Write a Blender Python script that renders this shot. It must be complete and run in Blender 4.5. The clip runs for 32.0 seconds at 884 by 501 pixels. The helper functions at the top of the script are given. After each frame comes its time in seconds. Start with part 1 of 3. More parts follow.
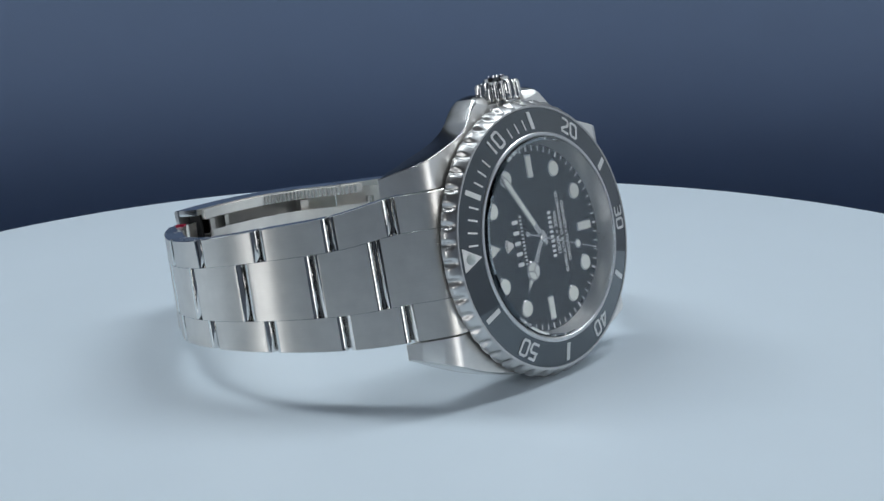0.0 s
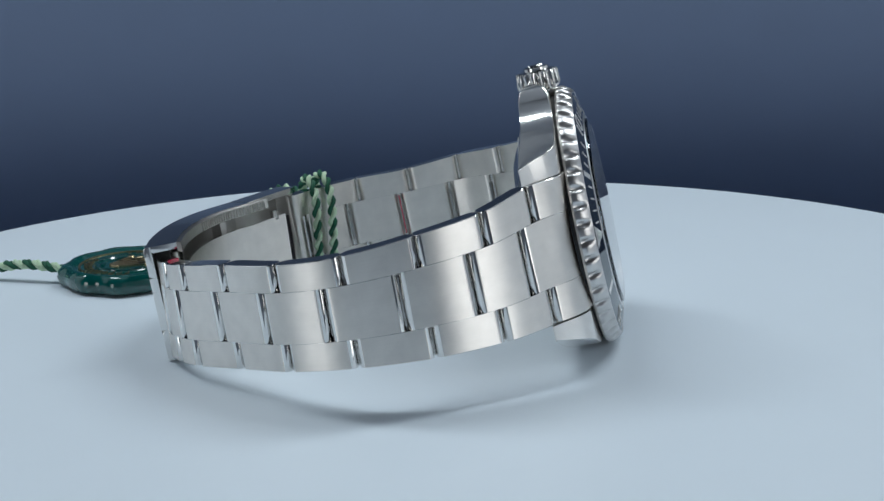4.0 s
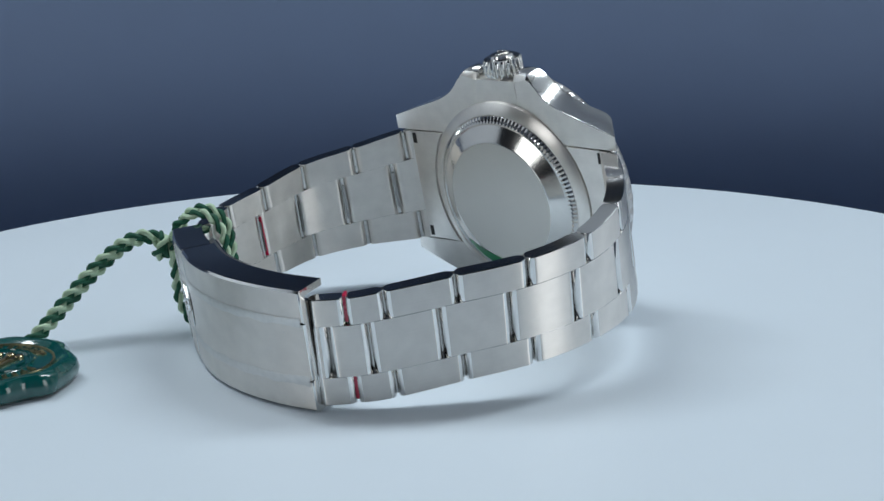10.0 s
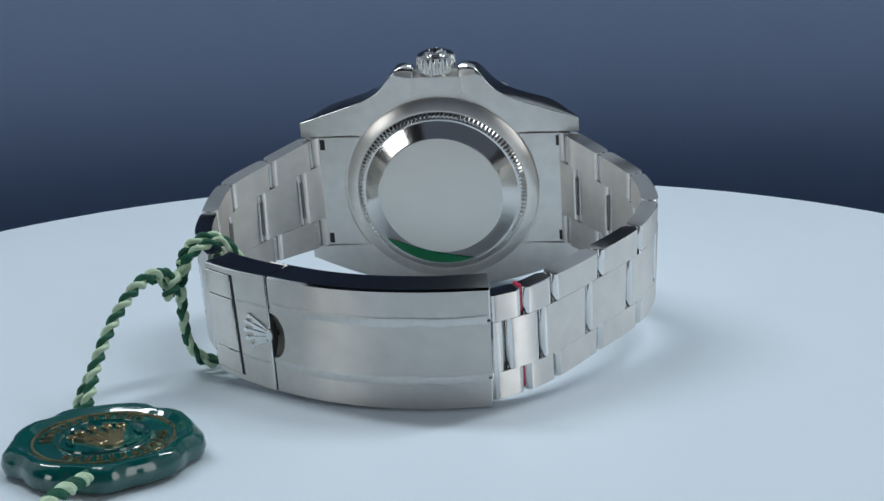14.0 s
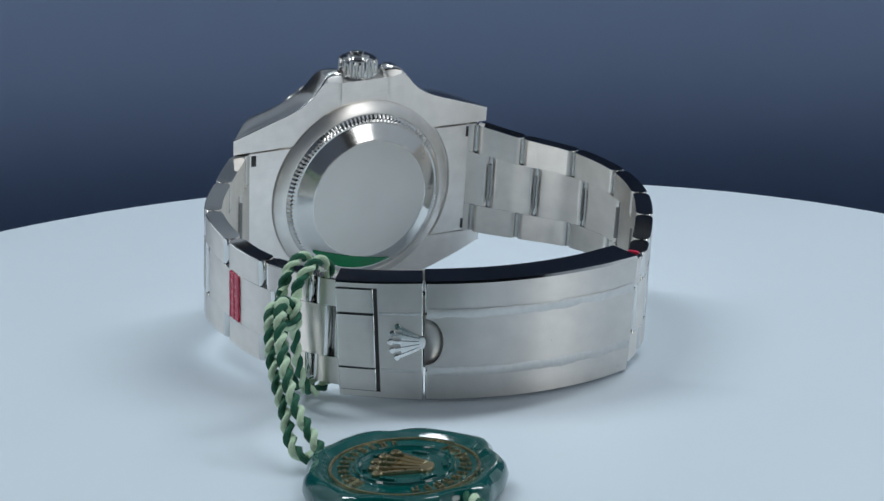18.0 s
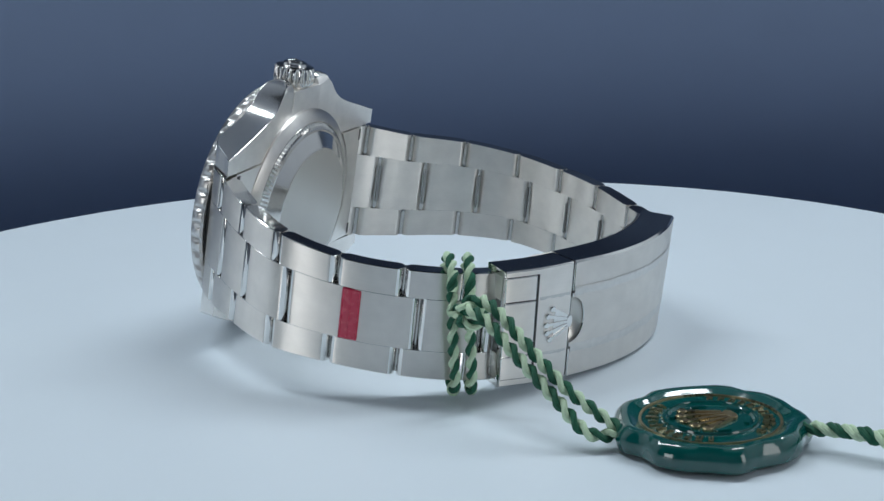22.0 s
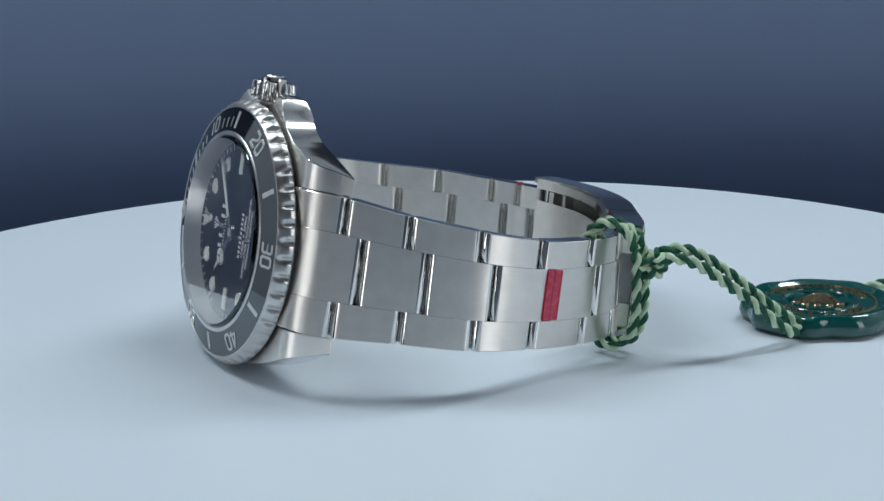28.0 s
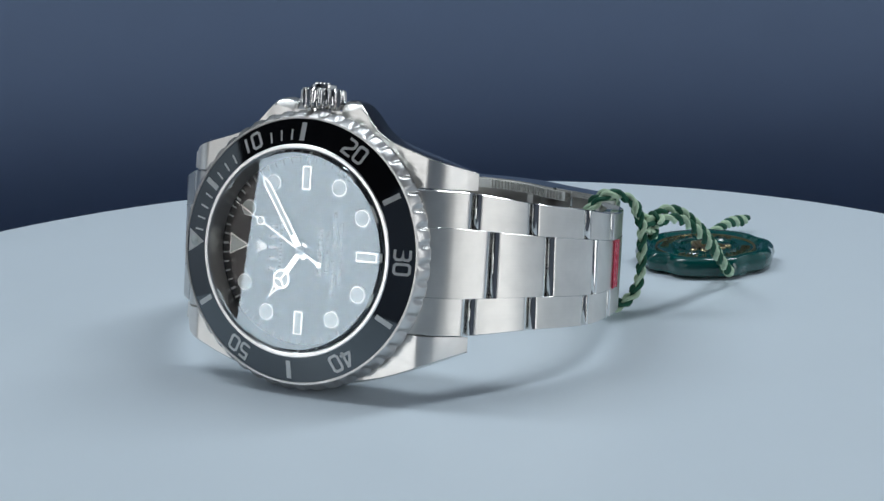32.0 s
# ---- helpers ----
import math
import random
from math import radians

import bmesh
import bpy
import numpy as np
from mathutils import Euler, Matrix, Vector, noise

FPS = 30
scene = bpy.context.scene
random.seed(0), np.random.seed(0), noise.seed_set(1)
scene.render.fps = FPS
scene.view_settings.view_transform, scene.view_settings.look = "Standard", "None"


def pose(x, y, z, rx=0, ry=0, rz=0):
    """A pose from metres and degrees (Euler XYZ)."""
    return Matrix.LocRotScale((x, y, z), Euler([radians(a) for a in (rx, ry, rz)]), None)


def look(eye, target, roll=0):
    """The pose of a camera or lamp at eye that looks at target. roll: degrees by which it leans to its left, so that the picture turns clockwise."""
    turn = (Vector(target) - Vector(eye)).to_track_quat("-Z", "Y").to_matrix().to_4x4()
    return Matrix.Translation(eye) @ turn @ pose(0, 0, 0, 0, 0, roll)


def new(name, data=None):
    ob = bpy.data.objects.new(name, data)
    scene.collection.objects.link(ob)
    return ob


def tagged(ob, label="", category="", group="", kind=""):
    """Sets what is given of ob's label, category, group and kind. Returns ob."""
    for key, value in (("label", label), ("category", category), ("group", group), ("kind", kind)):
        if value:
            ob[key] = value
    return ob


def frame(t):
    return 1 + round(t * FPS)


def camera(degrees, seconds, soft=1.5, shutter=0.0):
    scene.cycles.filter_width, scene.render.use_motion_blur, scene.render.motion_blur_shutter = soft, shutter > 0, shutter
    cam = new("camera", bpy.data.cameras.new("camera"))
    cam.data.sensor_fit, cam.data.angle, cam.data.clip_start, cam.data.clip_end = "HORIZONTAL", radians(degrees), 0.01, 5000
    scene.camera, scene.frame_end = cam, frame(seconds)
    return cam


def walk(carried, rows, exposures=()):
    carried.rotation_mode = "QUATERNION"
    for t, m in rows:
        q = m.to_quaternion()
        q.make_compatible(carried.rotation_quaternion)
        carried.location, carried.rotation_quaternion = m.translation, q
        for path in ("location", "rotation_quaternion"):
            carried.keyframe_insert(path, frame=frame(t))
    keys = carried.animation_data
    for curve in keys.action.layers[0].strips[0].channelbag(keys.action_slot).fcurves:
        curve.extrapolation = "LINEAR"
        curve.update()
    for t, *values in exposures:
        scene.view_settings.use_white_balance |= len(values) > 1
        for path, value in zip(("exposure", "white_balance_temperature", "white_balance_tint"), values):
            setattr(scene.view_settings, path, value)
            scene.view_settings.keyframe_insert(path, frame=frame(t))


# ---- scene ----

# A wristwatch stands on its edge on a slowly turning white turntable; a green seal on a cord lies beside it.
# Lengths below are in millimetres and become metres through MM.
MM = 0.001
cam = camera(32.04, 32.0, soft=1.5)
EYE = Vector((0.0, -242.1, 74.15)) * MM
PAN, TILT = radians(1.215), radians(14.067)
AIM = EYE + Vector((math.sin(PAN) * math.cos(TILT), math.cos(PAN) * math.cos(TILT), -math.sin(TILT))) * 0.2
# its automatic exposure drifts a little as the bright steel turns
walk(cam, [(0, look(EYE, AIM, -1.822)), (32.0, look(EYE, AIM, -1.822))],
     exposures=[(0, -0.12), (3, -0.14), (6, -0.04), (7, -0.15), (9, 0.0), (10, 0.0), (12, -0.12), (14, 0.0), (15, -0.03), (18, -0.06), (20, 0.02), (21, -0.02), (23, 0.0), (24, 0.02), (25, -0.16), (28, -0.03), (29, -0.04), (31, 0.0), (32, -0.27)])

# the turn of the table: about 8.95 degrees a second, slightly uneven
TURN_T = (0, 3.5, 8, 12, 15.5, 19, 22, 25.5, 29, 32)
TURN_A = (0, 31.07, 71.04, 106.86, 138.07, 170.28, 197.58, 228.98, 259.57, 286.17)


# ---- light ----
world = bpy.data.worlds.new("studio_air")
scene.world = world
world.use_nodes = True
world.node_tree.nodes["Background"].inputs[0].default_value = (0.30, 0.36, 0.46, 1)
world.node_tree.nodes["Background"].inputs[1].default_value = 0.05


def area_lamp(name, at, target, w, h, watts, colour):
    data = bpy.data.lights.new(name, "AREA")
    data.shape, data.size, data.size_y, data.energy, data.color = "RECTANGLE", w, h, watts, colour
    ob = new(name, data)
    ob.matrix_world = look(at, target)
    return ob


COOL, WARM = (0.865, 0.95, 1.0), (0.93, 0.96, 0.98)
# two strips high over the sides of the tent, and two soft panels low at the front
area_lamp("strip_left", (-0.28, 0.15, 0.60), (0, 0.03, 0), 0.07, 0.42, 1.92, COOL)
area_lamp("strip_right", (0.28, 0.15, 0.60), (0, 0.03, 0), 0.07, 0.42, 1.92, COOL)
area_lamp("front_panel_left", (-0.4841, -0.3809, 0.105), (0, 0, 0.05), 0.160, 0.21, 0.42, WARM)
area_lamp("front_panel_right", (0.4025, -0.359, 0.18), (0, 0, 0.05), 0.144, 0.40, 0.55, WARM)

# ---- materials ----


def material(name):
    m = bpy.data.materials.new(name)
    m.use_nodes = True
    nt = m.node_tree
    return m, nt, nt.nodes["Principled BSDF"]


def node(nt, kind, **values):
    n = nt.nodes.new(kind)
    for key, value in values.items():
        n.inputs[key].default_value = value
    return n


def plain(name, colour, rough, metal=0.0, grain=0.06, scale=900.0, bump=0.02, coat=0.0, spec=0.5, ior=1.5):
    """A surface with colour and roughness varied at two scales."""
    m, nt, p = material(name)
    tc = nt.nodes.new("ShaderNodeTexCoord")
    fine = node(nt, "ShaderNodeTexNoise", Scale=scale, Detail=4.0)
    wide = node(nt, "ShaderNodeTexNoise", Scale=scale * 0.07, Detail=3.0)
    both = node(nt, "ShaderNodeMath")
    both.operation = "ADD"
    for n in (fine, wide):
        nt.links.new(tc.outputs["Object"], n.inputs["Vector"])
    nt.links.new(fine.outputs["Fac"], both.inputs[0])
    nt.links.new(wide.outputs["Fac"], both.inputs[1])
    shade = node(nt, "ShaderNodeMapRange")
    shade.inputs["From Min"].default_value, shade.inputs["From Max"].default_value = 0.5, 1.5
    shade.inputs["To Min"].default_value, shade.inputs["To Max"].default_value = 1 - grain, 1 + grain
    nt.links.new(both.outputs[0], shade.inputs["Value"])
    mix = node(nt, "ShaderNodeVectorMath")
    mix.operation = "SCALE"
    mix.inputs[0].default_value = colour
    nt.links.new(shade.outputs[0], mix.inputs["Scale"])
    nt.links.new(mix.outputs[0], p.inputs["Base Color"])
    rg = node(nt, "ShaderNodeMath")
    rg.operation = "MULTIPLY"
    rg.inputs[1].default_value = rough
    nt.links.new(shade.outputs[0], rg.inputs[0])
    nt.links.new(rg.outputs[0], p.inputs["Roughness"])
    if bump:
        b = node(nt, "ShaderNodeBump", Strength=bump, Distance=0.0002)
        nt.links.new(fine.outputs["Fac"], b.inputs["Height"])
        nt.links.new(b.outputs[0], p.inputs["Normal"])
    p.inputs["Metallic"].default_value = metal
    p.inputs["Coat Weight"].default_value = coat
    p.inputs["Specular IOR Level"].default_value = spec
    p.inputs["IOR"].default_value = ior
    return m


def brushed(name, colour, rough, aniso, turn=0.0, u=0.10, v=9.0):
    """Steel with fine lines drawn along the first axis of its map, which is in millimetres."""
    m, nt, p = material(name)
    uv = nt.nodes.new("ShaderNodeUVMap")
    uv.uv_map = "UVMap"
    mp = node(nt, "ShaderNodeMapping")
    mp.inputs["Scale"].default_value = (u, v, 1)
    lines = node(nt, "ShaderNodeTexNoise", Scale=1.0, Detail=5.0, Roughness=0.65)
    wide = node(nt, "ShaderNodeTexNoise", Scale=0.35, Detail=3.0)
    nt.links.new(uv.outputs[0], mp.inputs["Vector"])
    nt.links.new(mp.outputs[0], lines.inputs["Vector"])
    nt.links.new(uv.outputs[0], wide.inputs["Vector"])
    r = node(nt, "ShaderNodeMapRange")
    r.inputs["From Min"].default_value, r.inputs["From Max"].default_value = 0.3, 0.7
    r.inputs["To Min"].default_value, r.inputs["To Max"].default_value = rough * 0.8, rough * 1.2
    nt.links.new(lines.outputs["Fac"], r.inputs["Value"])
    nt.links.new(r.outputs[0], p.inputs["Roughness"])
    c = node(nt, "ShaderNodeMapRange")
    c.inputs["From Min"].default_value, c.inputs["From Max"].default_value = 0.3, 0.7
    c.inputs["To Min"].default_value, c.inputs["To Max"].default_value = 0.95, 1.04
    nt.links.new(wide.outputs["Fac"], c.inputs["Value"])
    fine = node(nt, "ShaderNodeMapRange")
    fine.inputs["From Min"].default_value, fine.inputs["From Max"].default_value = 0.25, 0.75
    fine.inputs["To Min"].default_value, fine.inputs["To Max"].default_value = 0.96, 1.025
    nt.links.new(lines.outputs["Fac"], fine.inputs["Value"])
    tone = node(nt, "ShaderNodeMath")
    tone.operation = "MULTIPLY"
    nt.links.new(c.outputs[0], tone.inputs[0])
    nt.links.new(fine.outputs[0], tone.inputs[1])
    mix = node(nt, "ShaderNodeVectorMath")
    mix.operation = "SCALE"
    mix.inputs[0].default_value = colour
    nt.links.new(tone.outputs[0], mix.inputs["Scale"])
    nt.links.new(mix.outputs[0], p.inputs["Base Color"])
    b = node(nt, "ShaderNodeBump", Strength=0.06, Distance=0.00005)
    nt.links.new(lines.outputs["Fac"], b.inputs["Height"])
    nt.links.new(b.outputs[0], p.inputs["Normal"])
    p.inputs["Metallic"].default_value = 1.0
    p.inputs["Anisotropic"].default_value = aniso
    p.inputs["Anisotropic Rotation"].default_value = turn
    tg = nt.nodes.new("ShaderNodeTangent")
    tg.direction_type, tg.uv_map = "UV_MAP", "UVMap"
    nt.links.new(tg.outputs[0], p.inputs["Tangent"])
    return m


def glass(name, colour, ior, rough=0.0):
    m, nt, p = material(name)
    p.inputs["Base Color"].default_value = (*colour, 1)
    p.inputs["Transmission Weight"].default_value = 1.0
    p.inputs["Roughness"].default_value = rough
    p.inputs["IOR"].default_value = ior
    return m


STEEL = (0.86, 0.825, 0.78)
satin = brushed("satin_steel", STEEL, 0.40, 0.88, 0.25)
case_satin = brushed("satin_case_steel", (0.90, 0.875, 0.84), 0.40, 0.6, 0.25)
film_satin = brushed("satin_steel_under_film", (0.72, 0.695, 0.66), 0.44, 0.75, 0.25)
satin_round = brushed("satin_steel_turned", STEEL, 0.34, 0.85, 0.25)
polished = plain("polished_steel", (0.74, 0.735, 0.72), 0.10, 1.0, grain=0.04, bump=0.004)
polished_soft = plain("polished_steel_worn", (0.74, 0.735, 0.72), 0.14, 1.0, grain=0.05, bump=0.006)
grip_steel = plain("grip_steel", (0.62, 0.61, 0.60), 0.33, 1.0, grain=0.05, bump=0.006)
film_steel = plain("film_covered_steel", (0.66, 0.64, 0.605), 0.38, 1.0, grain=0.03, scale=200, bump=0.0)
hinge_steel = plain("hinge_steel", (0.48, 0.475, 0.465), 0.25, 1.0)
back_steel = plain("turned_polished_steel", (0.68, 0.67, 0.65), 0.13, 1.0, grain=0.04, bump=0.004)
# near-black that paints the shade of grooves, gaps and openings in the steel
groove_shade = plain("groove_shade", (0.02, 0.02, 0.02), 0.6)
# steel with the shade of slots and hollows put into its colour
shaded_steel = plain("shadowed_steel", (0.30, 0.30, 0.30), 0.35, 1.0)
ceramic = plain("black_ceramic", (0.006, 0.006, 0.007), 0.05, bump=0.0, ior=2.3)
ceramic.node_tree.nodes["Principled BSDF"].inputs["Specular Tint"].default_value = (0.86, 0.94, 1.0, 1)
platinum = plain("platinum_fill", (0.72, 0.72, 0.71), 0.38, 0.55)
enamel = plain("black_dial_enamel", (0.004, 0.0045, 0.006), 0.26, bump=0.0, spec=0.42)
lume = plain("luminous_white", (0.56, 0.60, 0.58), 0.55)
print_white = plain("white_print", (0.55, 0.57, 0.58), 0.6)
sapphire = glass("sapphire_crystal", (1, 1, 1), 1.77)
sapphire.node_tree.nodes["Principled BSDF"].inputs["Specular Tint"].default_value = (0.70, 0.87, 1.0, 1)
seal_green = plain("green_seal_resin", (0.002, 0.074, 0.068), 0.10, grain=0.15, scale=300, bump=0.05, coat=0.6)
gold = plain("worn_gold_foil", (0.44, 0.36, 0.21), 0.3, 0.95, grain=0.35, scale=1500, bump=0.15)
ring_steel = plain("matt_ring_steel", (0.74, 0.74, 0.74), 0.30, 1.0, grain=0.12, scale=2500, bump=0.10)
cord_green = plain("dark_green_thread", (0.010, 0.10, 0.055), 0.75, grain=0.35, scale=4000, bump=0.4)
cord_pale = plain("pale_green_thread", (0.53, 0.69, 0.49), 0.75, grain=0.15, scale=4000, bump=0.4)
red_film = plain("red_protective_film", (0.58, 0.018, 0.07), 0.28, grain=0.1, coat=0.4)
green_film = plain("green_film_edge", (0.004, 0.20, 0.075), 0.3, grain=0.1)
clear_film = plain("clear_film_edge", (0.66, 0.655, 0.64), 0.46, 0.95, grain=0.12, scale=1200, bump=0.15)
disc_white = plain("white_turntable_plastic", (0.685, 0.765, 0.835), 0.42, grain=0.015, scale=60, bump=0.0)
navy = plain("navy_backdrop_paper", (0.135, 0.184, 0.287), 0.85, grain=0.05, scale=40)
wall_white = plain("white_tent_cloth", (0.80, 0.82, 0.84), 0.9, grain=0.03, scale=30)
reflector_grey = plain("grey_reflector_cloth", (0.22, 0.24, 0.28), 0.9, grain=0.03, scale=30)
room_grey = plain("dim_room_navy", (0.06, 0.07, 0.09), 0.9, grain=0.05, scale=20)

# ---- mesh helpers ----


def part(name, verts, faces, mats, parent, label="", slots=None, uvs=None, sharp=35, matrix=None, kind=""):
    """Links one mesh, given in millimetres, as a part of a thing."""
    me = bpy.data.meshes.new(name)
    me.from_pydata([tuple(c * MM for c in v) for v in verts], [], faces)
    for m in (mats if isinstance(mats, (list, tuple)) else [mats]):
        me.materials.append(m)
    if slots is not None:
        me.polygons.foreach_set("material_index", slots)
    layer = me.uv_layers.new(name="UVMap")
    if uvs is None:
        uvs = [(v[0], v[1]) for v in verts]
    data = [0.0] * (2 * len(me.loops))
    for i, lp in enumerate(me.loops):
        data[2 * i], data[2 * i + 1] = uvs[lp.vertex_index]
    layer.data.foreach_set("uv", data)
    me.polygons.foreach_set("use_smooth", [True] * len(me.polygons))
    me.update()
    bm = bmesh.new()
    bm.from_mesh(me)
    bmesh.ops.recalc_face_normals(bm, faces=bm.faces)
    bm.to_mesh(me)
    bm.free()
    me.set_sharp_from_angle(angle=radians(sharp))
    ob = new(name, me)
    if parent is not None:
        ob.parent = parent
    if matrix is not None:
        ob.matrix_basis = matrix
    return tagged(ob, label, kind=kind)


class Mesh:
    """Collects vertices, faces, slots and map coordinates of one part."""

    def __init__(self):
        self.v, self.f, self.s, self.u = [], [], [], []

    def grid(self, rows, slot=0, closed_u=False, closed_v=False, uv=None):
        base, n, m = len(self.v), len(rows), len(rows[0])
        for i, r in enumerate(rows):
            for j, q in enumerate(r):
                self.v.append(tuple(q))
                self.u.append(uv(i, j, q) if uv else (q[0], q[1]))
        for i in range(n if closed_u else n - 1):
            for j in range(m if closed_v else m - 1):
                k, l = (i + 1) % n, (j + 1) % m
                self.f.append((base + i * m + j, base + k * m + j, base + k * m + l, base + i * m + l))
                self.s.append(slot(i, j) if callable(slot) else slot)
        return base

    def cap(self, ids, slot=0):
        self.f.append(tuple(ids))
        self.s.append(slot)

    def box(self, x0, x1, y0, y1, z0, z1, slot=0):
        b = len(self.v)
        for z in (z0, z1):
            for x, y in ((x0, y0), (x1, y0), (x1, y1), (x0, y1)):
                self.v.append((x, y, z))
                self.u.append((y, x))
        for q in ((0, 1, 2, 3), (4, 5, 6, 7), (0, 1, 5, 4), (1, 2, 6, 5), (2, 3, 7, 6), (3, 0, 4, 7)):
            self.f.append(tuple(b + i for i in q))
            self.s.append(slot)

    def prism(self, outline, z0, z1, slot=0, bevel=0.0):
        """An upright prism over a flat outline, its upper edge bevelled."""
        n = len(outline)
        cx, cy = sum(p[0] for p in outline) / n, sum(p[1] for p in outline) / n
        rings = [[(x, y, z0) for x, y in outline]]
        if bevel:
            rings.append([(x, y, z1 - bevel) for x, y in outline])
            inner = []
            for x, y in outline:
                d = math.hypot(x - cx, y - cy) or 1
                k = max(0.0, 1 - bevel / d)
                inner.append((cx + (x - cx) * k, cy + (y - cy) * k, z1))
            rings.append(inner)
        else:
            rings.append([(x, y, z1) for x, y in outline])
        b = self.grid(rings, slot, closed_v=True)
        self.cap(range(b, b + n), slot)
        self.cap(range(b + (len(rings) - 1) * n, b + len(rings) * n), slot)

    def link(self, name, mats, parent, label="", **more):
        return part(name, self.v, self.f, mats, parent, label, self.s, self.u, **more)


def lathe(profile, seg=128, slot=0, wave=None, close=False):
    """Turns a profile of (radius, height) about z; wave(i, j, r, z) may change a radius."""
    m = Mesh()
    rows = []
    for j in range(seg):
        a = 2 * math.pi * j / seg
        row = []
        for i, (r, z) in enumerate(profile):
            rr = wave(i, a, r, z) if wave else r
            row.append((rr * math.cos(a), rr * math.sin(a), z))
        rows.append(row)
    n = len(profile)
    m.grid(rows, (lambda i, j: slot[j % len(slot)]) if isinstance(slot, (list, tuple)) else slot, closed_u=True, closed_v=close,
           uv=lambda i, j, q: (i * 2 * math.pi / seg * 18, math.hypot(q[0], q[1]) + q[2]))
    return m


def disc_outline(r, n=24, cx=0.0, cy=0.0):
    return [(cx + r * math.cos(2 * math.pi * k / n), cy + r * math.sin(2 * math.pi * k / n)) for k in range(n)]


def spline(points, per=16):
    """A smooth line through points (Catmull-Rom)."""
    p = np.array(points, float)
    p = np.vstack([2 * p[0] - p[1], p, 2 * p[-1] - p[-2]])
    out = []
    for i in range(1, len(p) - 2):
        a, b, c, d = p[i - 1:i + 3]
        for t in np.arange(per) / per:
            out.append(0.5 * (2 * b + (c - a) * t + (2 * a - 5 * b + 4 * c - d) * t * t + (3 * b - a - 3 * c + d) * t ** 3))
    out.append(p[-2])
    return np.array(out)


def text_part(name, body, size, parent, mat, matrix, depth=0.06, label="", spacing=1.0, bold=0.0):
    """Lettering as a thin mesh; size in millimetres."""
    cu = bpy.data.curves.new(name, "FONT")
    cu.body, cu.size, cu.extrude, cu.align_x, cu.align_y = body, size * MM, depth * MM / 2, "CENTER", "CENTER"
    cu.space_character, cu.offset = spacing, bold * MM
    tmp = bpy.data.objects.new(name, cu)
    scene.collection.objects.link(tmp)
    me = bpy.data.meshes.new_from_object(tmp.evaluated_get(bpy.context.evaluated_depsgraph_get()))
    bpy.data.objects.remove(tmp)
    me.materials.clear()
    me.materials.append(mat)
    ob = new(name, me)
    ob.parent = parent
    ob.matrix_basis = matrix
    return tagged(ob, label)


# ---- the studio ----


def sheet(name, rows, mat, label):
    m = Mesh()
    m.grid(rows)
    ob = m.link(name, mat, None, label, kind="structure")
    return tagged(ob, label, kind="structure")


def arc_rows(a0, a1, n, r, z, bulge=lambda h: 0.0):
    """Upright curved cloth from one bearing to another, counted from straight behind the turntable."""
    rows = []
    for k in range(n + 1):
        a = radians(a0 + (a1 - a0) * k / n)
        rows.append([((r + bulge(h)) * math.sin(a), (r + bulge(h)) * math.cos(a), h) for h in z])
    return rows


# leans back to brighten upwards; above 100 it is unseen, added for reflections
LOW, FULL = tuple(range(-160, 101, 20)) + (140, 300, 620), (-160, 0, 200, 400, 680)
sheet("backdrop", arc_rows(-58, 49, 34, 600, LOW, lambda h: 85 * ((min(h, 100) + 40) / 120) ** 2 + (260 if h > 100 else 0)), navy, "navy blue paper backdrop curving behind the turntable")
sheet("wall_left", arc_rows(-99, -59, 16, 560, FULL), wall_white, "white cloth side of the photo tent")
sheet("wall_right", arc_rows(49.5, 124, 20, 560, FULL), wall_white, "white cloth side of the photo tent")
# three unseen cloths added in front, behind and overhead to tune the steel's reflections
sheet("front_reflector", arc_rows(150, 210, 16, 700, FULL), reflector_grey, "added unseen grey cloth behind the camera for the steel to reflect")
sheet("back_reflector", arc_rows(-58, 58, 36, 664, (470, 540, 610, 680)), wall_white, "added unseen white cloth above the backdrop to brighten reflections")
sheet("top_reflector", [[(x, y, 690) for y in (-200, 0, 200, 680)] for x in (-520, -200, 200, 520)], wall_white, "added unseen white cloth overhead to brighten reflections")
m = Mesh(); m.box(-1400, 1400, -1400, 1400, -180, -160); m.link("ground", navy, None, "navy paper over the table under the turntable", kind="structure")
for n, x in (("wall_west", -1400), ("wall_east", 1380)):
    m = Mesh(); m.box(x, x + 20, -1400, 1400, -160, 1500); m.link(n, room_grey, None, "dim navy wall of the room", kind="structure")
for n, y in (("wall_south", -1420), ("wall_north", 1400)):
    m = Mesh(); m.box(-1400, 1400, y, y + 20, -160, 1500); m.link(n, room_grey, None, "dim navy wall of the room", kind="structure")
m = Mesh(); m.box(-1400, 1400, -1420, 1420, 1500, 1520); m.link("ceiling", room_grey, None, "dim navy ceiling of the room", kind="structure")

# ---- the turntable ----
turntable = tagged(new("turntable"), "round matt white turntable plate slowly turning", "turntable")
turntable.location = (0, 0, -0.16)
lift = pose(0, 0, 0.16)
rim = [(0.01, 0), (60, 0), (122.8, 0), (123.8, -0.25), (124.4, -0.9), (124.6, -2), (124.6, -9), (123.6, -10), (0.01, -10)]
lathe(rim, 256).link("plate", disc_white, turntable, matrix=lift)
lathe([(0.01, -10.5), (88, -10.5), (90, -12), (94, -157), (92, -160), (0.01, -160)], 96).link("base", disc_white, turntable, matrix=lift)

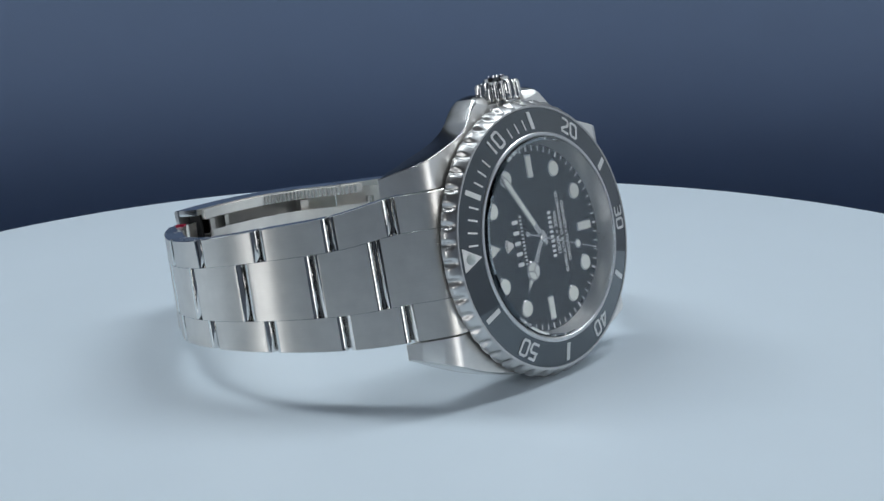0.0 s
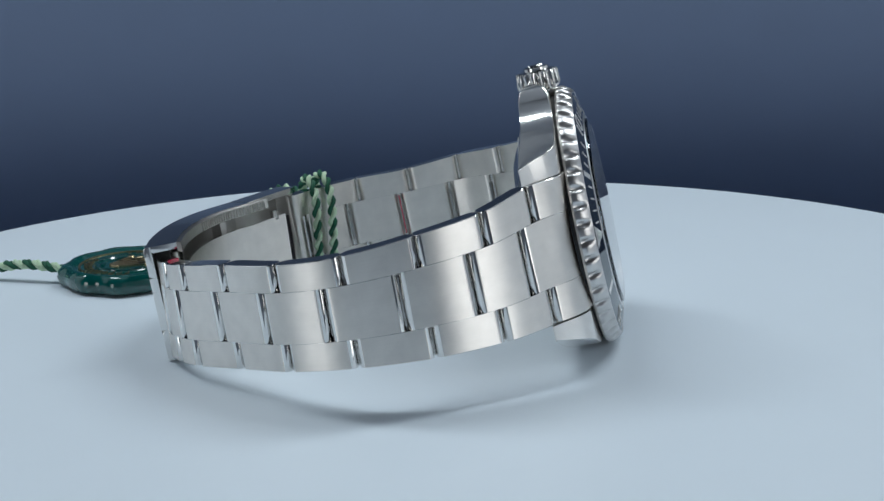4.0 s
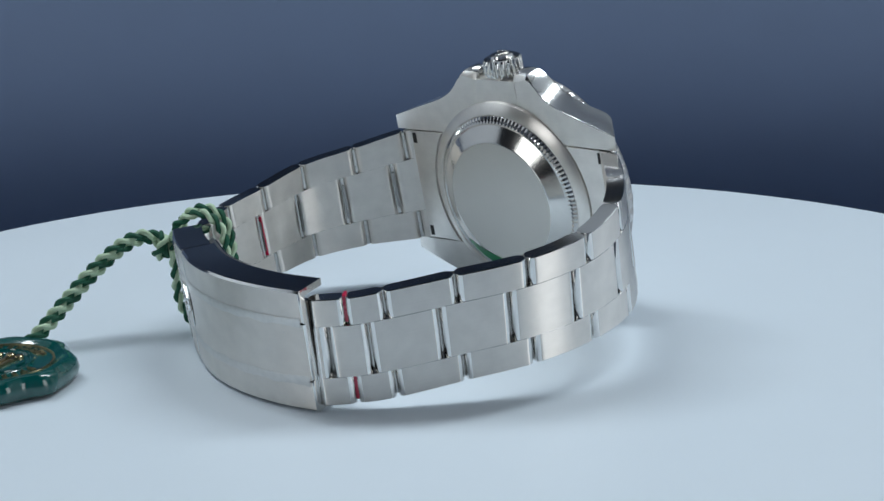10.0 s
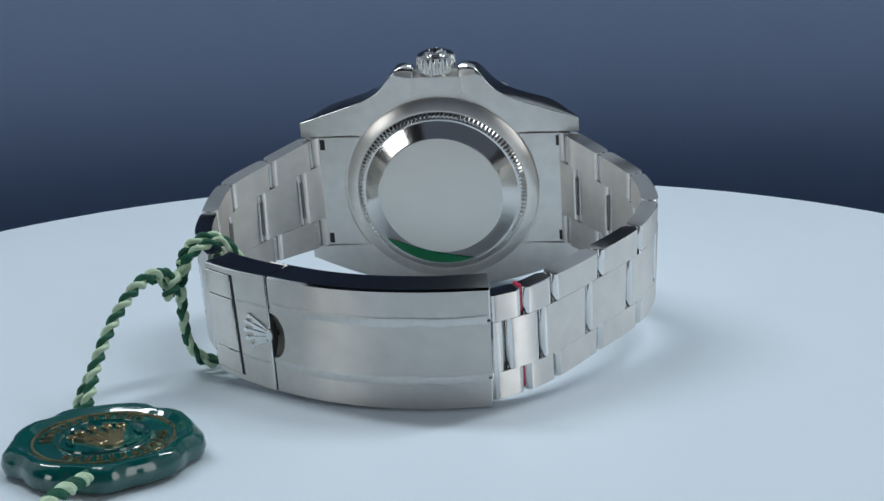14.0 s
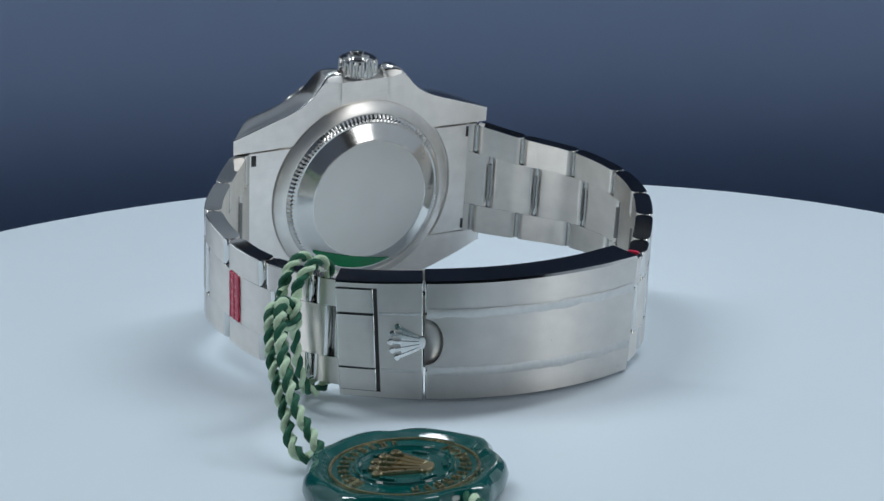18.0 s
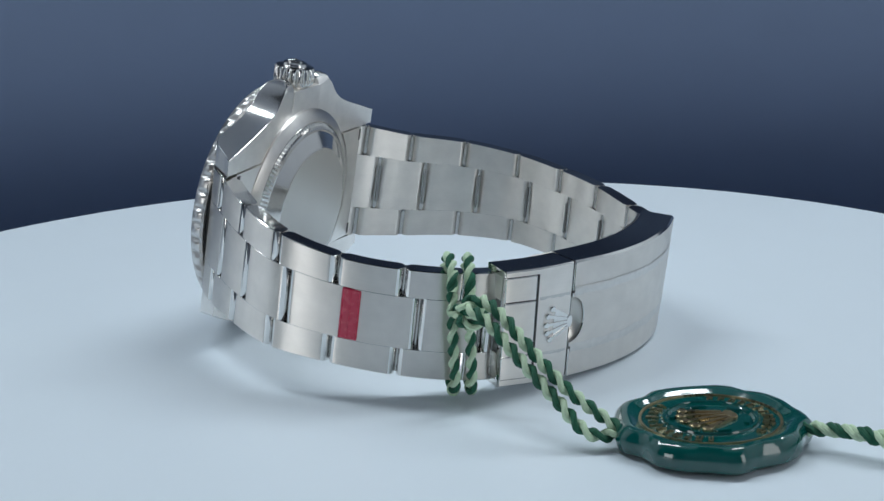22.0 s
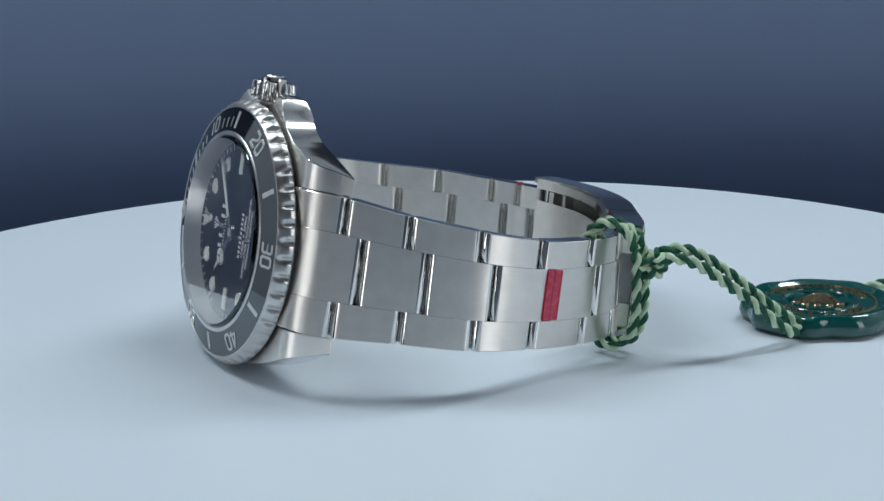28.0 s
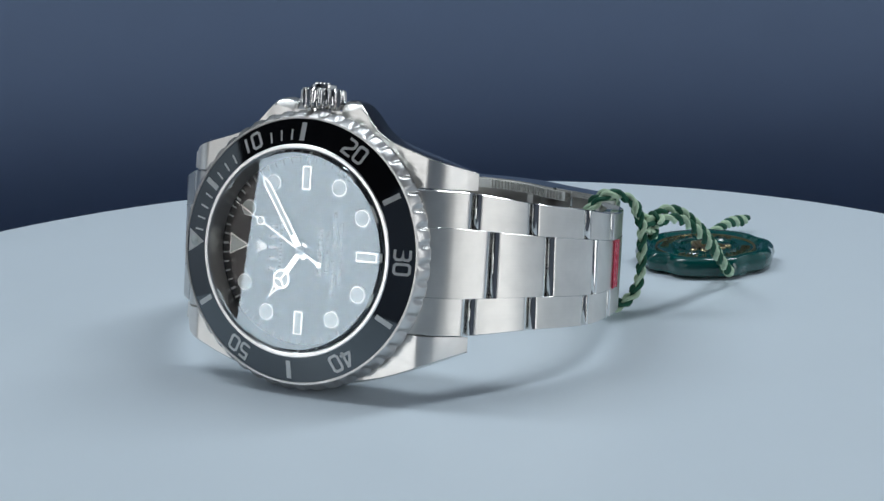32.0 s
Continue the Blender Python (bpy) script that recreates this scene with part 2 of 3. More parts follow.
# ---- the wristwatch ----
# head space: x towards the crown, y towards twelve, z out of the dial; its origin is the middle of the bezel
HX = Vector((-0.135094, 0.147584, 0.979780))
HY = Vector((-0.690120, -0.723563, 0.013834))
HZ = Vector((0.710974, -0.674297, 0.199600))
HEAD = Matrix((HX, HY, HZ)).transposed()
CEN = Vector((20.510, -23.145, 20.748))
BASE = Vector((-6.0, 2.0, 0.0))
watch = tagged(new("wristwatch"), "steel diving wristwatch with black dial and bezel standing on edge", "wristwatch")
watch.location = BASE * MM
HM = Matrix.Translation((CEN - BASE) * MM) @ HEAD.to_4x4()


def local(x, y, z):
    """From the table's space to the head's."""
    return tuple(HEAD.transposed() @ (Vector((x, y, z)) - CEN))


def head(mesh, name, mats, label="", parent=None, **more):
    if parent is None:
        return mesh.link(name, mats, watch, label, matrix=HM, **more)
    return mesh.link(name, mats, parent, label, **more)


# case: a round body with two long flanks that end in the lugs
m = lathe([(14.6, -3.2), (18.3, -3.2), (18.5, -3.4), (18.5, -7.8), (18.2, -8.15), (16.8, -8.15)], 128, slot=0)


def flank(sign, keys):
    """A flank along y: keys of (y, outer x, top z, bottom z, roundness of its outer edges)."""
    turns = [radians(25 + 65 * k / 5) for k in range(6)]
    arc = [((math.sin(a) - math.sin(turns[0])) / (1 - math.sin(turns[0])), 1 - math.cos(a) / math.cos(turns[0])) for a in turns]
    rows = []
    for y, xo, zt, zb, rd in keys:
        low = [(xo - 0.85 * rd * (1 - k), zb + rd * h) for k, h in arc]
        high = [(xo - 0.85 * rd * (1 - k), zt - rd * h) for k, h in reversed(arc)]
        rows.append([(sign * x, y, z) for x, z in [(10.5, zb)] + low + high + [(10.5, zt)]])
    n = len(rows[0])
    b = m.grid(rows, lambda i, j: 1 if (1 <= j <= n - 3 and keys[i][4] < 0.6) or 3 <= j <= n - 5 else 0, closed_v=True, uv=lambda i, j, q: (q[1], q[0] + q[2]))
    m.cap(range(b, b + n), 0)
    m.cap(range(b + n * (len(rows) - 1), b + n * len(rows)), 0)


ARCH = spline([(0, 17.3, -3.1), (0, 20.3, -4.25), (0, 23.4, -8.0), (0, 29.25, -14.35)], 16)


def lugs(keys):
    """Fills in the keys beyond y = 13 so that the top of the lug runs flush with the end link."""
    ys, table = [k[0] for k in keys][::-1], np.array(keys)[::-1]
    far = [(y, float(np.interp(y, ys, table[:, 1])), min(-3.5, float(np.interp(y, ARCH[:, 1], ARCH[:, 2])) - 0.03), float(np.interp(y, ys, table[:, 3])), keys[0][4])
           for y in [24.1 - 0.37 * k for k in range(30)]]
    return far + [k for k in keys if k[0] < 13.2]


half = [(24.1, 13.0, -8.35, -8.9, 0.12), (22.6, 13.5, -6.75, -8.9, 0.12), (20.5, 14.15, -4.35, -8.85, 0.12), (18, 14.95, -3.5, -8.75, 0.12), (15, 15.85, -3.5, -8.6, 0.12),
        (13, 16.55, -3.5, -8.5, 0.12), (11.5, 17.25, -3.5, -8.45, 0.12), (10.2, 18.1, -3.55, -8.4, 0.12), (9.2, 19.1, -3.6, -8.35, 0.12), (8.4, 20.1, -3.7, -8.3, 0.12),
        (7.6, 21.1, -3.65, -8.25, 0.45), (6.95, 21.75, -3.65, -8.25, 0.9), (6.3, 22.1, -3.65, -8.2, 1.45), (5.6, 22.25, -3.65, -8.2, 1.85), (5.0, 22.3, -3.7, -8.15, 2.05), (4.5, 22.25, -3.75, -8.1, 2.1),
        (4.1, 22.1, -3.85, -8.0, 2.0), (3.9, 21.8, -4.0, -7.8, 1.8), (3.85, 20.4, -4.2, -7.6, 1.0)]
half = lugs(half)
flank(1, half + [(-k[0],) + k[1:] for k in reversed(half)])
plain_half = [(24.1, 12.7, -8.35, -8.95, 0.2), (22.6, 13.4, -6.75, -8.95, 0.2), (20.5, 14.4, -4.35, -8.85, 0.22), (18, 15.5, -3.5, -8.65, 0.24), (15, 16.7, -3.5, -8.45, 0.26),
              (12, 17.7, -3.5, -8.25, 0.3), (9, 18.5, -3.5, -8.15, 0.4), (5, 19.2, -3.7, -8.05, 0.5), (2, 19.45, -3.7, -8.05, 0.5)]
plain_half = lugs(plain_half)
flank(-1, plain_half + [(-k[0],) + k[1:] for k in reversed(plain_half)])
m.box(15.0, 20.5, -4.3, 4.3, -8.2, -3.9)
head(m, "case", [case_satin, polished_soft], "satin steel case with polished flanks and crown guards", sharp=15)

# bezel ring with a scalloped grip
TEETH = 48
CUT = (0.0, 0.0, 0.0, 0.08, 0.4, 0.65, 0.6, 0.2, 0.0, 0.0)


def scallop(i, a, r, z):
    w = (0.5 + 0.5 * math.cos(a * TEETH)) ** 3.0
    return r - CUT[i] * w


bezel = head(lathe([(19.0, -0.80), (19.12, -0.48), (19.4, -0.50), (19.65, -0.75), (20.0, -1.25), (20.35, -1.8), (20.45, -2.2), (20.4, -2.7), (20.0, -3.05), (18.9, -3.1)], 960, wave=scallop),
             "bezel", grip_steel, "polished steel bezel with scalloped grip")
# black ring that paints the shade in the narrow gap under the bezel
head(lathe([(18.9, -2.95), (19.5, -3.0), (19.5, -3.7), (18.6, -3.8)], 128), "bezel_gap_shade", groove_shade, "black ring for the shade in the gap under the bezel", parent=bezel)
head(lathe([(15.38, 0.10), (15.45, 0.37), (19.05, -0.52), (19.15, -0.75)], 160), "bezel_insert", ceramic, "glossy black ceramic bezel insert", parent=bezel)


def dial_turn(deg, r, z, tilt=0.0):
    """A pose at an angle on the dial, clockwise from twelve; its y points outwards."""
    # on the dial twelve is +y and three is +x
    x, y = r * math.sin(radians(deg)), r * math.cos(radians(deg))
    return pose(x * MM, y * MM, z * MM, 0, 0, -deg) @ pose(0, 0, 0, tilt)


SLOPE = -math.degrees(math.atan2(0.89, 3.6))
GLYPHS = {
    "0": ([(0.12, 0), (0.50, 0), (0.62, 0.12), (0.62, 0.88), (0.50, 1), (0.12, 1), (0, 0.88), (0, 0.12)], True),
    "1": ([(0.40, 0), (0.40, 1)], False),
    "2": ([(0, 1), (0.50, 1), (0.62, 0.88), (0.62, 0.66), (0.54, 0.54), (0.08, 0.28), (0, 0.16), (0, 0), (0.66, 0)], False),
    "3": ([(0, 1), (0.50, 1), (0.62, 0.88), (0.62, 0.64), (0.50, 0.53), (0.16, 0.53), (0.50, 0.51), (0.62, 0.40), (0.62, 0.12), (0.50, 0), (0, 0)], False),
    "4": ([(0.48, 0), (0.48, 1), (0.40, 1), (0, 0.30), (0, 0.22), (0.70, 0.22)], False),
    "5": ([(0.60, 1), (0.04, 1), (0.02, 0.58), (0.50, 0.58), (0.62, 0.46), (0.62, 0.12), (0.50, 0), (0, 0)], False)}


def ribbon(m, points, w, closed, z0, z1):
    """A flat stroke of width w along a line, with mitred corners."""
    p = [Vector(q) for k, q in enumerate(points) if k == 0 or q != points[k - 1]]
    n, rows = len(p), []
    for i in range(n):
        d0 = (p[i] - p[i - 1]).normalized() if closed or i else None
        d1 = (p[(i + 1) % n] - p[i]).normalized() if closed or i < n - 1 else None
        d0, d1 = d0 or d1, d1 or d0
        t = (d0 + d1).normalized()
        o = Vector((-t.y, t.x)) * (w / 2 / max(0.55, t.dot(d1)))
        a, b = p[i] + o, p[i] - o
        rows.append([(a.x, a.y, z0), (a.x, a.y, z1), (b.x, b.y, z1), (b.x, b.y, z0)])
    b = m.grid(rows, closed_u=closed, closed_v=True)
    if not closed:
        m.cap(range(b, b + 4))
        m.cap(range(b + 4 * (n - 1), b + 4 * n))


NUM_H = 2.25
for n in range(10, 60, 10):
    m = Mesh()
    for k, c in enumerate(str(n)):
        line, closed = GLYPHS[c]
        x0 = -1.72 if k == 0 else 0.30
        ribbon(m, [(x0 + x * NUM_H, (y - 0.5) * NUM_H) for x, y in line], 0.39, closed, -0.04, 0.045)
    m.link("bezel_numeral", platinum, bezel, matrix=dial_turn(n * 6, 17.25, -0.05, SLOPE))
for n in range(1, 60):
    if n % 10 == 0 or (n > 15 and n % 5):
        continue
    if n in (9, 11):
        continue
    long = n % 5 == 0
    b = Mesh()
    w, l = (0.38, 1.35) if long else (0.13, 0.8)
    shift = 0.0 if long else -0.45
    b.box(-w, w, shift - l, shift + l, -0.03, 0.05)
    b.link("bezel_marker" if long else "bezel_tick", platinum, bezel, matrix=dial_turn(n * 6, 17.25, -0.06, SLOPE))
b = Mesh()
b.prism([(-1.75, 1.55), (1.75, 1.55), (0, -1.6)], -0.03, 0.06)
b.link("bezel_triangle", platinum, bezel, "platinum zero triangle", matrix=dial_turn(0, 17.2, -0.06, SLOPE))
b = lathe([(0.01, 0.45), (0.45, 0.38), (0.75, 0.1), (0.75, -0.1)], 20)
b.link("bezel_pearl", lume, bezel, "round luminous pearl", matrix=dial_turn(0, 17.5, -0.1, SLOPE))

# dial, inner ring, crystal
head(lathe([(15.42, 0.0), (15.42, 0.40), (15.3, 0.52), (14.9, 0.52), (14.76, 0.38), (14.72, 0.0), (13.8, -2.2), (13.8, -2.5)], 160), "inner_ring", ring_steel, "satin steel inner ring round the dial")
m = Mesh(); m.prism(disc_outline(14.3, 96), -2.9, -2.3)
dial = head(m, "dial", enamel, "glossy black dial", sharp=12)
m = lathe([(0.01, 0.95), (13.5, 0.95), (14.2, 0.95), (14.55, 0.80), (14.68, 0.6), (14.68, 0.3), (0.01, 0.3)], 128)
crystal = head(m, "crystal", sapphire, "clear flat sapphire crystal", sharp=12)
crystal.visible_shadow = False
DZ = -2.3
for k in range(12):
    mk = Mesh()
    edge = Mesh()
    if k == 0:
        edge.prism([(-1.75, 1.6), (1.75, 1.6), (0, -2.0)], 0, 0.16, bevel=0.1)
        mk.prism([(-1.35, 1.35), (1.35, 1.35), (0, -1.45)], 0.12, 0.24)
        r = 10.9
    elif k in (3, 6, 9):
        edge.prism([(-0.72, -1.75), (0.72, -1.75), (0.72, 1.75), (-0.72, 1.75)], 0, 0.16, bevel=0.08)
        mk.prism([(-0.52, -1.55), (0.52, -1.55), (0.52, 1.55), (-0.52, 1.55)], 0.12, 0.24)
        r = 10.6
    else:
        edge.prism(disc_outline(1.28, 28), 0, 0.16, bevel=0.1)
        mk.prism(disc_outline(1.08, 28), 0.12, 0.24)
        r = 11.0
    e = edge.link("hour_marker", polished, dial, "steel-rimmed luminous hour marker", matrix=dial_turn(k * 30, r, DZ))
    mk.link("lume", lume, e)
for k in range(60):
    b = Mesh()
    b.box(-0.09 if k % 5 else -0.16, 0.09 if k % 5 else 0.16, -0.42, 0.42, 0, 0.02)
    b.link("minute_tick", print_white, dial, matrix=dial_turn(k * 6, 13.25, DZ))


def dial_bar(name, x, y, w, h, label=""):
    b = Mesh()
    b.box(-w / 2, w / 2, -h / 2, h / 2, 0, 0.03)
    return b.link(name, print_white, dial, label, matrix=pose(x * MM, y * MM, DZ * MM))


def crest(scale, depth):
    """A plain five-pronged fan over an oval foot."""
    f = Mesh()
    oval = [(0.30 * scale * math.cos(a), (-0.66 + 0.16 * math.sin(a)) * scale) for a in np.linspace(0, 2 * math.pi, 19)[:-1]]
    f.prism(oval, 0, depth, bevel=depth * 0.3)
    f.prism([(-0.26 * scale, -0.6 * scale), (0.26 * scale, -0.6 * scale), (0.62 * scale, 0.18 * scale), (0, 0.26 * scale), (-0.62 * scale, 0.18 * scale)], 0, depth * 0.45)
    for i in range(5):
        a = (i - 2) * 0.22
        fx, fy = 0.13 * (i - 2) * scale, -0.55 * scale
        reach = (1.02, 1.15, 1.2, 1.15, 1.02)[i] * scale
        tx, ty = fx + math.sin(a) * reach, fy + math.cos(a) * reach
        w = 0.07 * scale
        nx, ny = math.cos(a) * w, -math.sin(a) * w
        f.prism([(fx - nx * 0.8, fy - ny * 0.8), (fx + nx * 0.8, fy + ny * 0.8), (tx + nx, ty + ny), (tx - nx, ty - ny)], 0, depth, bevel=depth * 0.3)
        f.prism(disc_outline(0.145 * scale, 10, tx, ty), 0, depth * 1.25, bevel=depth * 0.4)
    return f


crest(1.15, 0.14).link("dial_emblem", platinum, dial, "small applied steel emblem", matrix=pose(0, 7.1 * MM, DZ * MM))
for i in range(5):
    dial_bar("name_bar", -3.1 + 1.55 * i, 5.05, 0.55, 1.3)
for i in range(15):
    dial_bar("name_bar", -3.75 + 0.535 * i, 3.75, 0.26, 0.5)
for i in range(10):
    dial_bar("name_bar", -3.25 + 0.72 * i, -2.9, 0.40, 0.78)
for y, size, body in ((-4.15, 1.1, "1000ft = 300m"), (-5.25, 0.90, "SUPERLATIVE CHRONOMETER"), (-6.3, 0.90, "OFFICIALLY CERTIFIED")):
    text_part("dial_text", body, size, dial, print_white, pose(0, y * MM, (DZ + 0.02) * MM), 0.03, bold=0.018)


# pointers of the dial
def pointer(name, label, build, z, deg):
    m = Mesh()
    build(m)
    ob = m.link(name, polished, watch, label)
    ob.matrix_basis = HM @ pose(0, 0, z * MM, 0, 0, -deg)
    return ob


def hour_shape(m):
    m.prism([(-0.42, -1.2), (0.42, -1.2), (0.42, 4.4), (-0.42, 4.4)], 0, 0.16, bevel=0.06)
    m.prism(disc_outline(1.5, 28, 0, 5.4), 0, 0.16, bevel=0.1)
    m.prism([(-0.5, 6.6), (0.5, 6.6), (0, 9.0)], 0, 0.16)


def minute_shape(m):
    m.prism([(-0.42, -1.4), (0.42, -1.4), (0.52, 2.0), (0.56, 11.2), (0, 12.9), (-0.56, 11.2), (-0.52, 2.0)], 0, 0.16, bevel=0.06)


def second_shape(m):
    m.prism([(-0.11, -3.6), (0.11, -3.6), (0.07, 13.0), (-0.07, 13.0)], 0, 0.1)
    m.prism(disc_outline(0.42, 16, 0, -3.7), 0, 0.12)
    m.prism(disc_outline(0.72, 20, 0, 7.9), 0, 0.12, bevel=0.04)


hour_pointer = pointer("hour_pointer", "steel hour pointer with a luminous disc", hour_shape, -1.99, 304.7)
minute_pointer = pointer("minute_pointer", "steel minute pointer with luminous fill", minute_shape, -1.78, 56)
second_pointer = pointer("second_pointer", "thin steel second pointer with a luminous dot", second_shape, -1.55, 197)
b = Mesh(); b.prism(disc_outline(1.15, 24, 0, 5.4), 0.14, 0.22); b.prism([(-0.26, 7.0), (0.26, 7.0), (0, 8.2)], 0.14, 0.22); b.link("lume", lume, hour_pointer)
for k in range(3):
    b = Mesh(); b.box(-0.11, 0.11, 0.0, 1.2, 0.2, 0.27); b.link("spoke", polished, hour_pointer, matrix=pose(0, 5.4 * MM, 0, 0, 0, 180 + 120 * k))
b = Mesh(); b.prism([(-0.3, 2.6), (0.3, 2.6), (0.32, 11.0), (0, 12.0), (-0.32, 11.0)], 0.14, 0.22); b.link("lume", lume, minute_pointer)
b = Mesh(); b.prism(disc_outline(0.52, 16, 0, 7.9), 0.1, 0.17); b.link("lume", lume, second_pointer)
head(lathe([(0.01, -1.3), (0.5, -1.34), (0.75, -1.45), (0.75, -2.25)], 24), "pinion_cap", polished)

# crown
FLUTES = 18


def fluted(i, a, r, z):
    return r - (0.42 * (0.5 + 0.5 * math.cos(a * FLUTES)) ** 1.5 if i in (3, 4, 5) else 0.0)


m = lathe([(2.4, -2.0), (2.6, -0.5), (3.0, -0.4), (3.3, -0.1), (3.4, 0.3), (3.35, 2.1), (3.05, 2.45), (2.2, 2.55), (2.05, 2.6), (1.95, 3.0), (1.7, 3.1), (0.01, 3.12)], 320, wave=fluted)
crown = m.link("crown", polished_soft, watch, "fluted polished steel winding crown", matrix=HM @ pose(0.0212, 0, -0.00526) @ pose(0, 0, 0, 0, 90, 0) @ pose(0, 0, 0, 0, 0, 90))
crest(1.5, 0.22).link("crown_emblem", polished, crown, "small raised emblem", matrix=pose(0, 0, 0.0031))

# case back
m = lathe([(16.9, -8.2), (16.8, -8.75), (16.6, -8.9), (15.2, -9.6), (14.9, -9.6), (14.8, -9.35)], 128)
back = head(m, "case_back_ring", satin_round, "satin turned ring of the case back")
m = lathe([(14.85, -9.45), (14.75, -9.6), (14.4, -9.95), (14.2, -10.15), (13.7, -10.25), (13.4, -10.25), (10.9, -11.55), (10.7, -11.6), (0.01, -11.6)], 480,
          wave=lambda i, a, r, z: r - (0.30 * (0.5 + 0.5 * math.cos(a * 120)) if i in (2, 3) else 0), slot=[0, 0, 0, 0, 0, 0, 0, 1])
head(m, "case_back", [back_steel, film_steel], sharp=12, label="smooth steel case back with a fluted edge")
m = Mesh()
rows = []
for t in np.linspace(0, 1, 25):
    y = -10.1 + 15.0 * t
    a, b = -math.sqrt(13.38 ** 2 - y * y), -8.35 - 4.05 * t
    rows.append([(x, y, -10.32 - 0.52 * (13.4 - math.hypot(x, y))) for x in (a, a + (b - a) * 0.5, b)])
m.grid(rows)
head(m, "film_edge", green_film, "green edge of the protective film on the case back")


# ---- bracelet ----
class Strap:
    """One side of the bracelet: an outer surface between an upper and a lower edge line."""

    def __init__(self, top, bottom):
        self.top, self.bottom = spline(top, 24), spline(bottom, 24)
        mid = (self.top + self.bottom) / 2
        self.s = np.concatenate([[0], np.cumsum(np.linalg.norm(np.diff(mid, axis=0), axis=1))])
        self.knots = self.s[::24]

    def at(self, s, v, d=0.0):
        a = np.array([np.interp(s, self.s, self.top[:, k]) for k in range(3)])
        b = np.array([np.interp(s, self.s, self.bottom[:, k]) for k in range(3)])
        h = 0.4
        lo, hi = max(s - h, self.s[0]), min(s + h, self.s[-1])
        t = np.array([np.interp(hi, self.s, (self.top + self.bottom)[:, k]) - np.interp(lo, self.s, (self.top + self.bottom)[:, k]) for k in range(3)])
        n = np.cross(b - a, t)
        n /= np.linalg.norm(n)
        c = np.array([0, 0, -34.0])
        if np.dot(n, (a - c) * np.array([0, 1, 1])) < 0:
            n = -n
        return a + (b - a) * v + n * d

    def width(self, s):
        return float(np.linalg.norm(self.at(s, 1) - self.at(s, 0)))


def rounding(e, r):
    return 0.0 if e >= r else r - math.sqrt(max(0.0, r * r - (r - e) ** 2))


def plate(m, strap, s0, s1, v0, v1, thick, lift=0.0, soft=0.55, chamfer=0.16, slots=(0, 1, 1), n_mid=4, inner=0.0, flat=0.0, open_start=False, edges=None):
    """A curved plate on the strap's surface with rounded ends and chamfered edges; edges: the chamfers of its upper and lower edge."""
    ch0, ch1 = edges or (chamfer, chamfer)
    soft = min(soft, (s1 - s0) * 0.4)
    reach = max(soft, min(inner, (s1 - s0) * 0.4))
    ends = [0.0, 0.06, 0.18, 0.4, 0.7, 1.0]
    ss = [s0 + reach * e for e in ends] + [s0 + reach + (s1 - s0 - 2 * reach) * k / n_mid for k in range(1, n_mid)] + [s1 - reach * e for e in reversed(ends)]
    rows = []
    w = strap.width((s0 + s1) / 2)
    c0, c1 = ch0 / w, ch1 / w
    for s in ss:
        e = s1 - s if open_start else min(s - s0, s1 - s)
        u = (s - s0) / (s1 - s0)
        o = lift - rounding(e, soft) - flat * (s1 - s0) ** 2 * u * (1 - u)
        q = lift - thick + (rounding(e, inner) if inner else 0.0)
        rows.append([strap.at(s, v0, q), strap.at(s, v0, o - ch0), strap.at(s, v0 + c0, o), strap.at(s, v1 - c1, o), strap.at(s, v1, o - ch1), strap.at(s, v1, q)])
    width = [0, 0.3, 0.5, (v1 - v0) * w, (v1 - v0) * w + 0.2, (v1 - v0) * w + 0.5]
    k = {0: slots[1], 1: slots[1], 2: slots[0], 3: slots[1], 4: slots[1], 5: slots[0]}
    last = len(rows) - 1
    b = m.grid(rows, lambda i, j: (slots[2] if (j == 2 and (max(ss[i], ss[i + 1]) - s0 < soft * 1.01 * (not open_start) or s1 - min(ss[i], ss[i + 1]) < soft * 1.01)) else k[j]),
               closed_v=True, uv=lambda i, j, q: (ss[i], width[j]))
    m.cap(range(b, b + 6), slots[1])
    m.cap(range(b + 6 * last, b + 6 * last + 6), slots[1])


def tube_on(m, strap, s, v0, v1, d, r, n=10):
    a, b = Vector(strap.at(s, v0, d)), Vector(strap.at(s, v1, d))
    ax = (b - a).normalized()
    e1 = ax.orthogonal().normalized()
    e2 = ax.cross(e1)
    rows = [[tuple(q + e1 * r * math.cos(2 * math.pi * k / n) + e2 * r * math.sin(2 * math.pi * k / n)) for k in range(n)] for q in (a, b)]
    base = m.grid(rows, 0, closed_v=True)
    m.cap(range(base, base + n))
    m.cap(range(base + n, base + 2 * n))


twelve = Strap(
    [(10.30, 17.30, -3.10), (10.30, 20.30, -4.25), (10.30, 23.40, -8.00), (9.10, 29.25, -14.35), (8.81, 35.10, -23.75), (8.51, 37.15, -33.96), (8.61, 34.65, -43.70), (9.08, 28.95, -52.90), (9.18, 22.59, -60.74), (9.25, 18.72, -64.77), (9.36, 13.22, -67.95)],
    [(-10.30, 17.30, -3.10), (-10.30, 20.30, -4.25), (-10.30, 23.40, -8.00), (-10.00, 29.10, -14.70), (-8.80, 34.90, -24.60), (-7.70, 36.60, -35.07), (-7.10, 34.10, -45.10), (-6.75, 28.40, -54.00), (-6.54, 22.76, -62.03), (-6.37, 18.70, -66.16), (-6.26, 13.41, -69.74)])
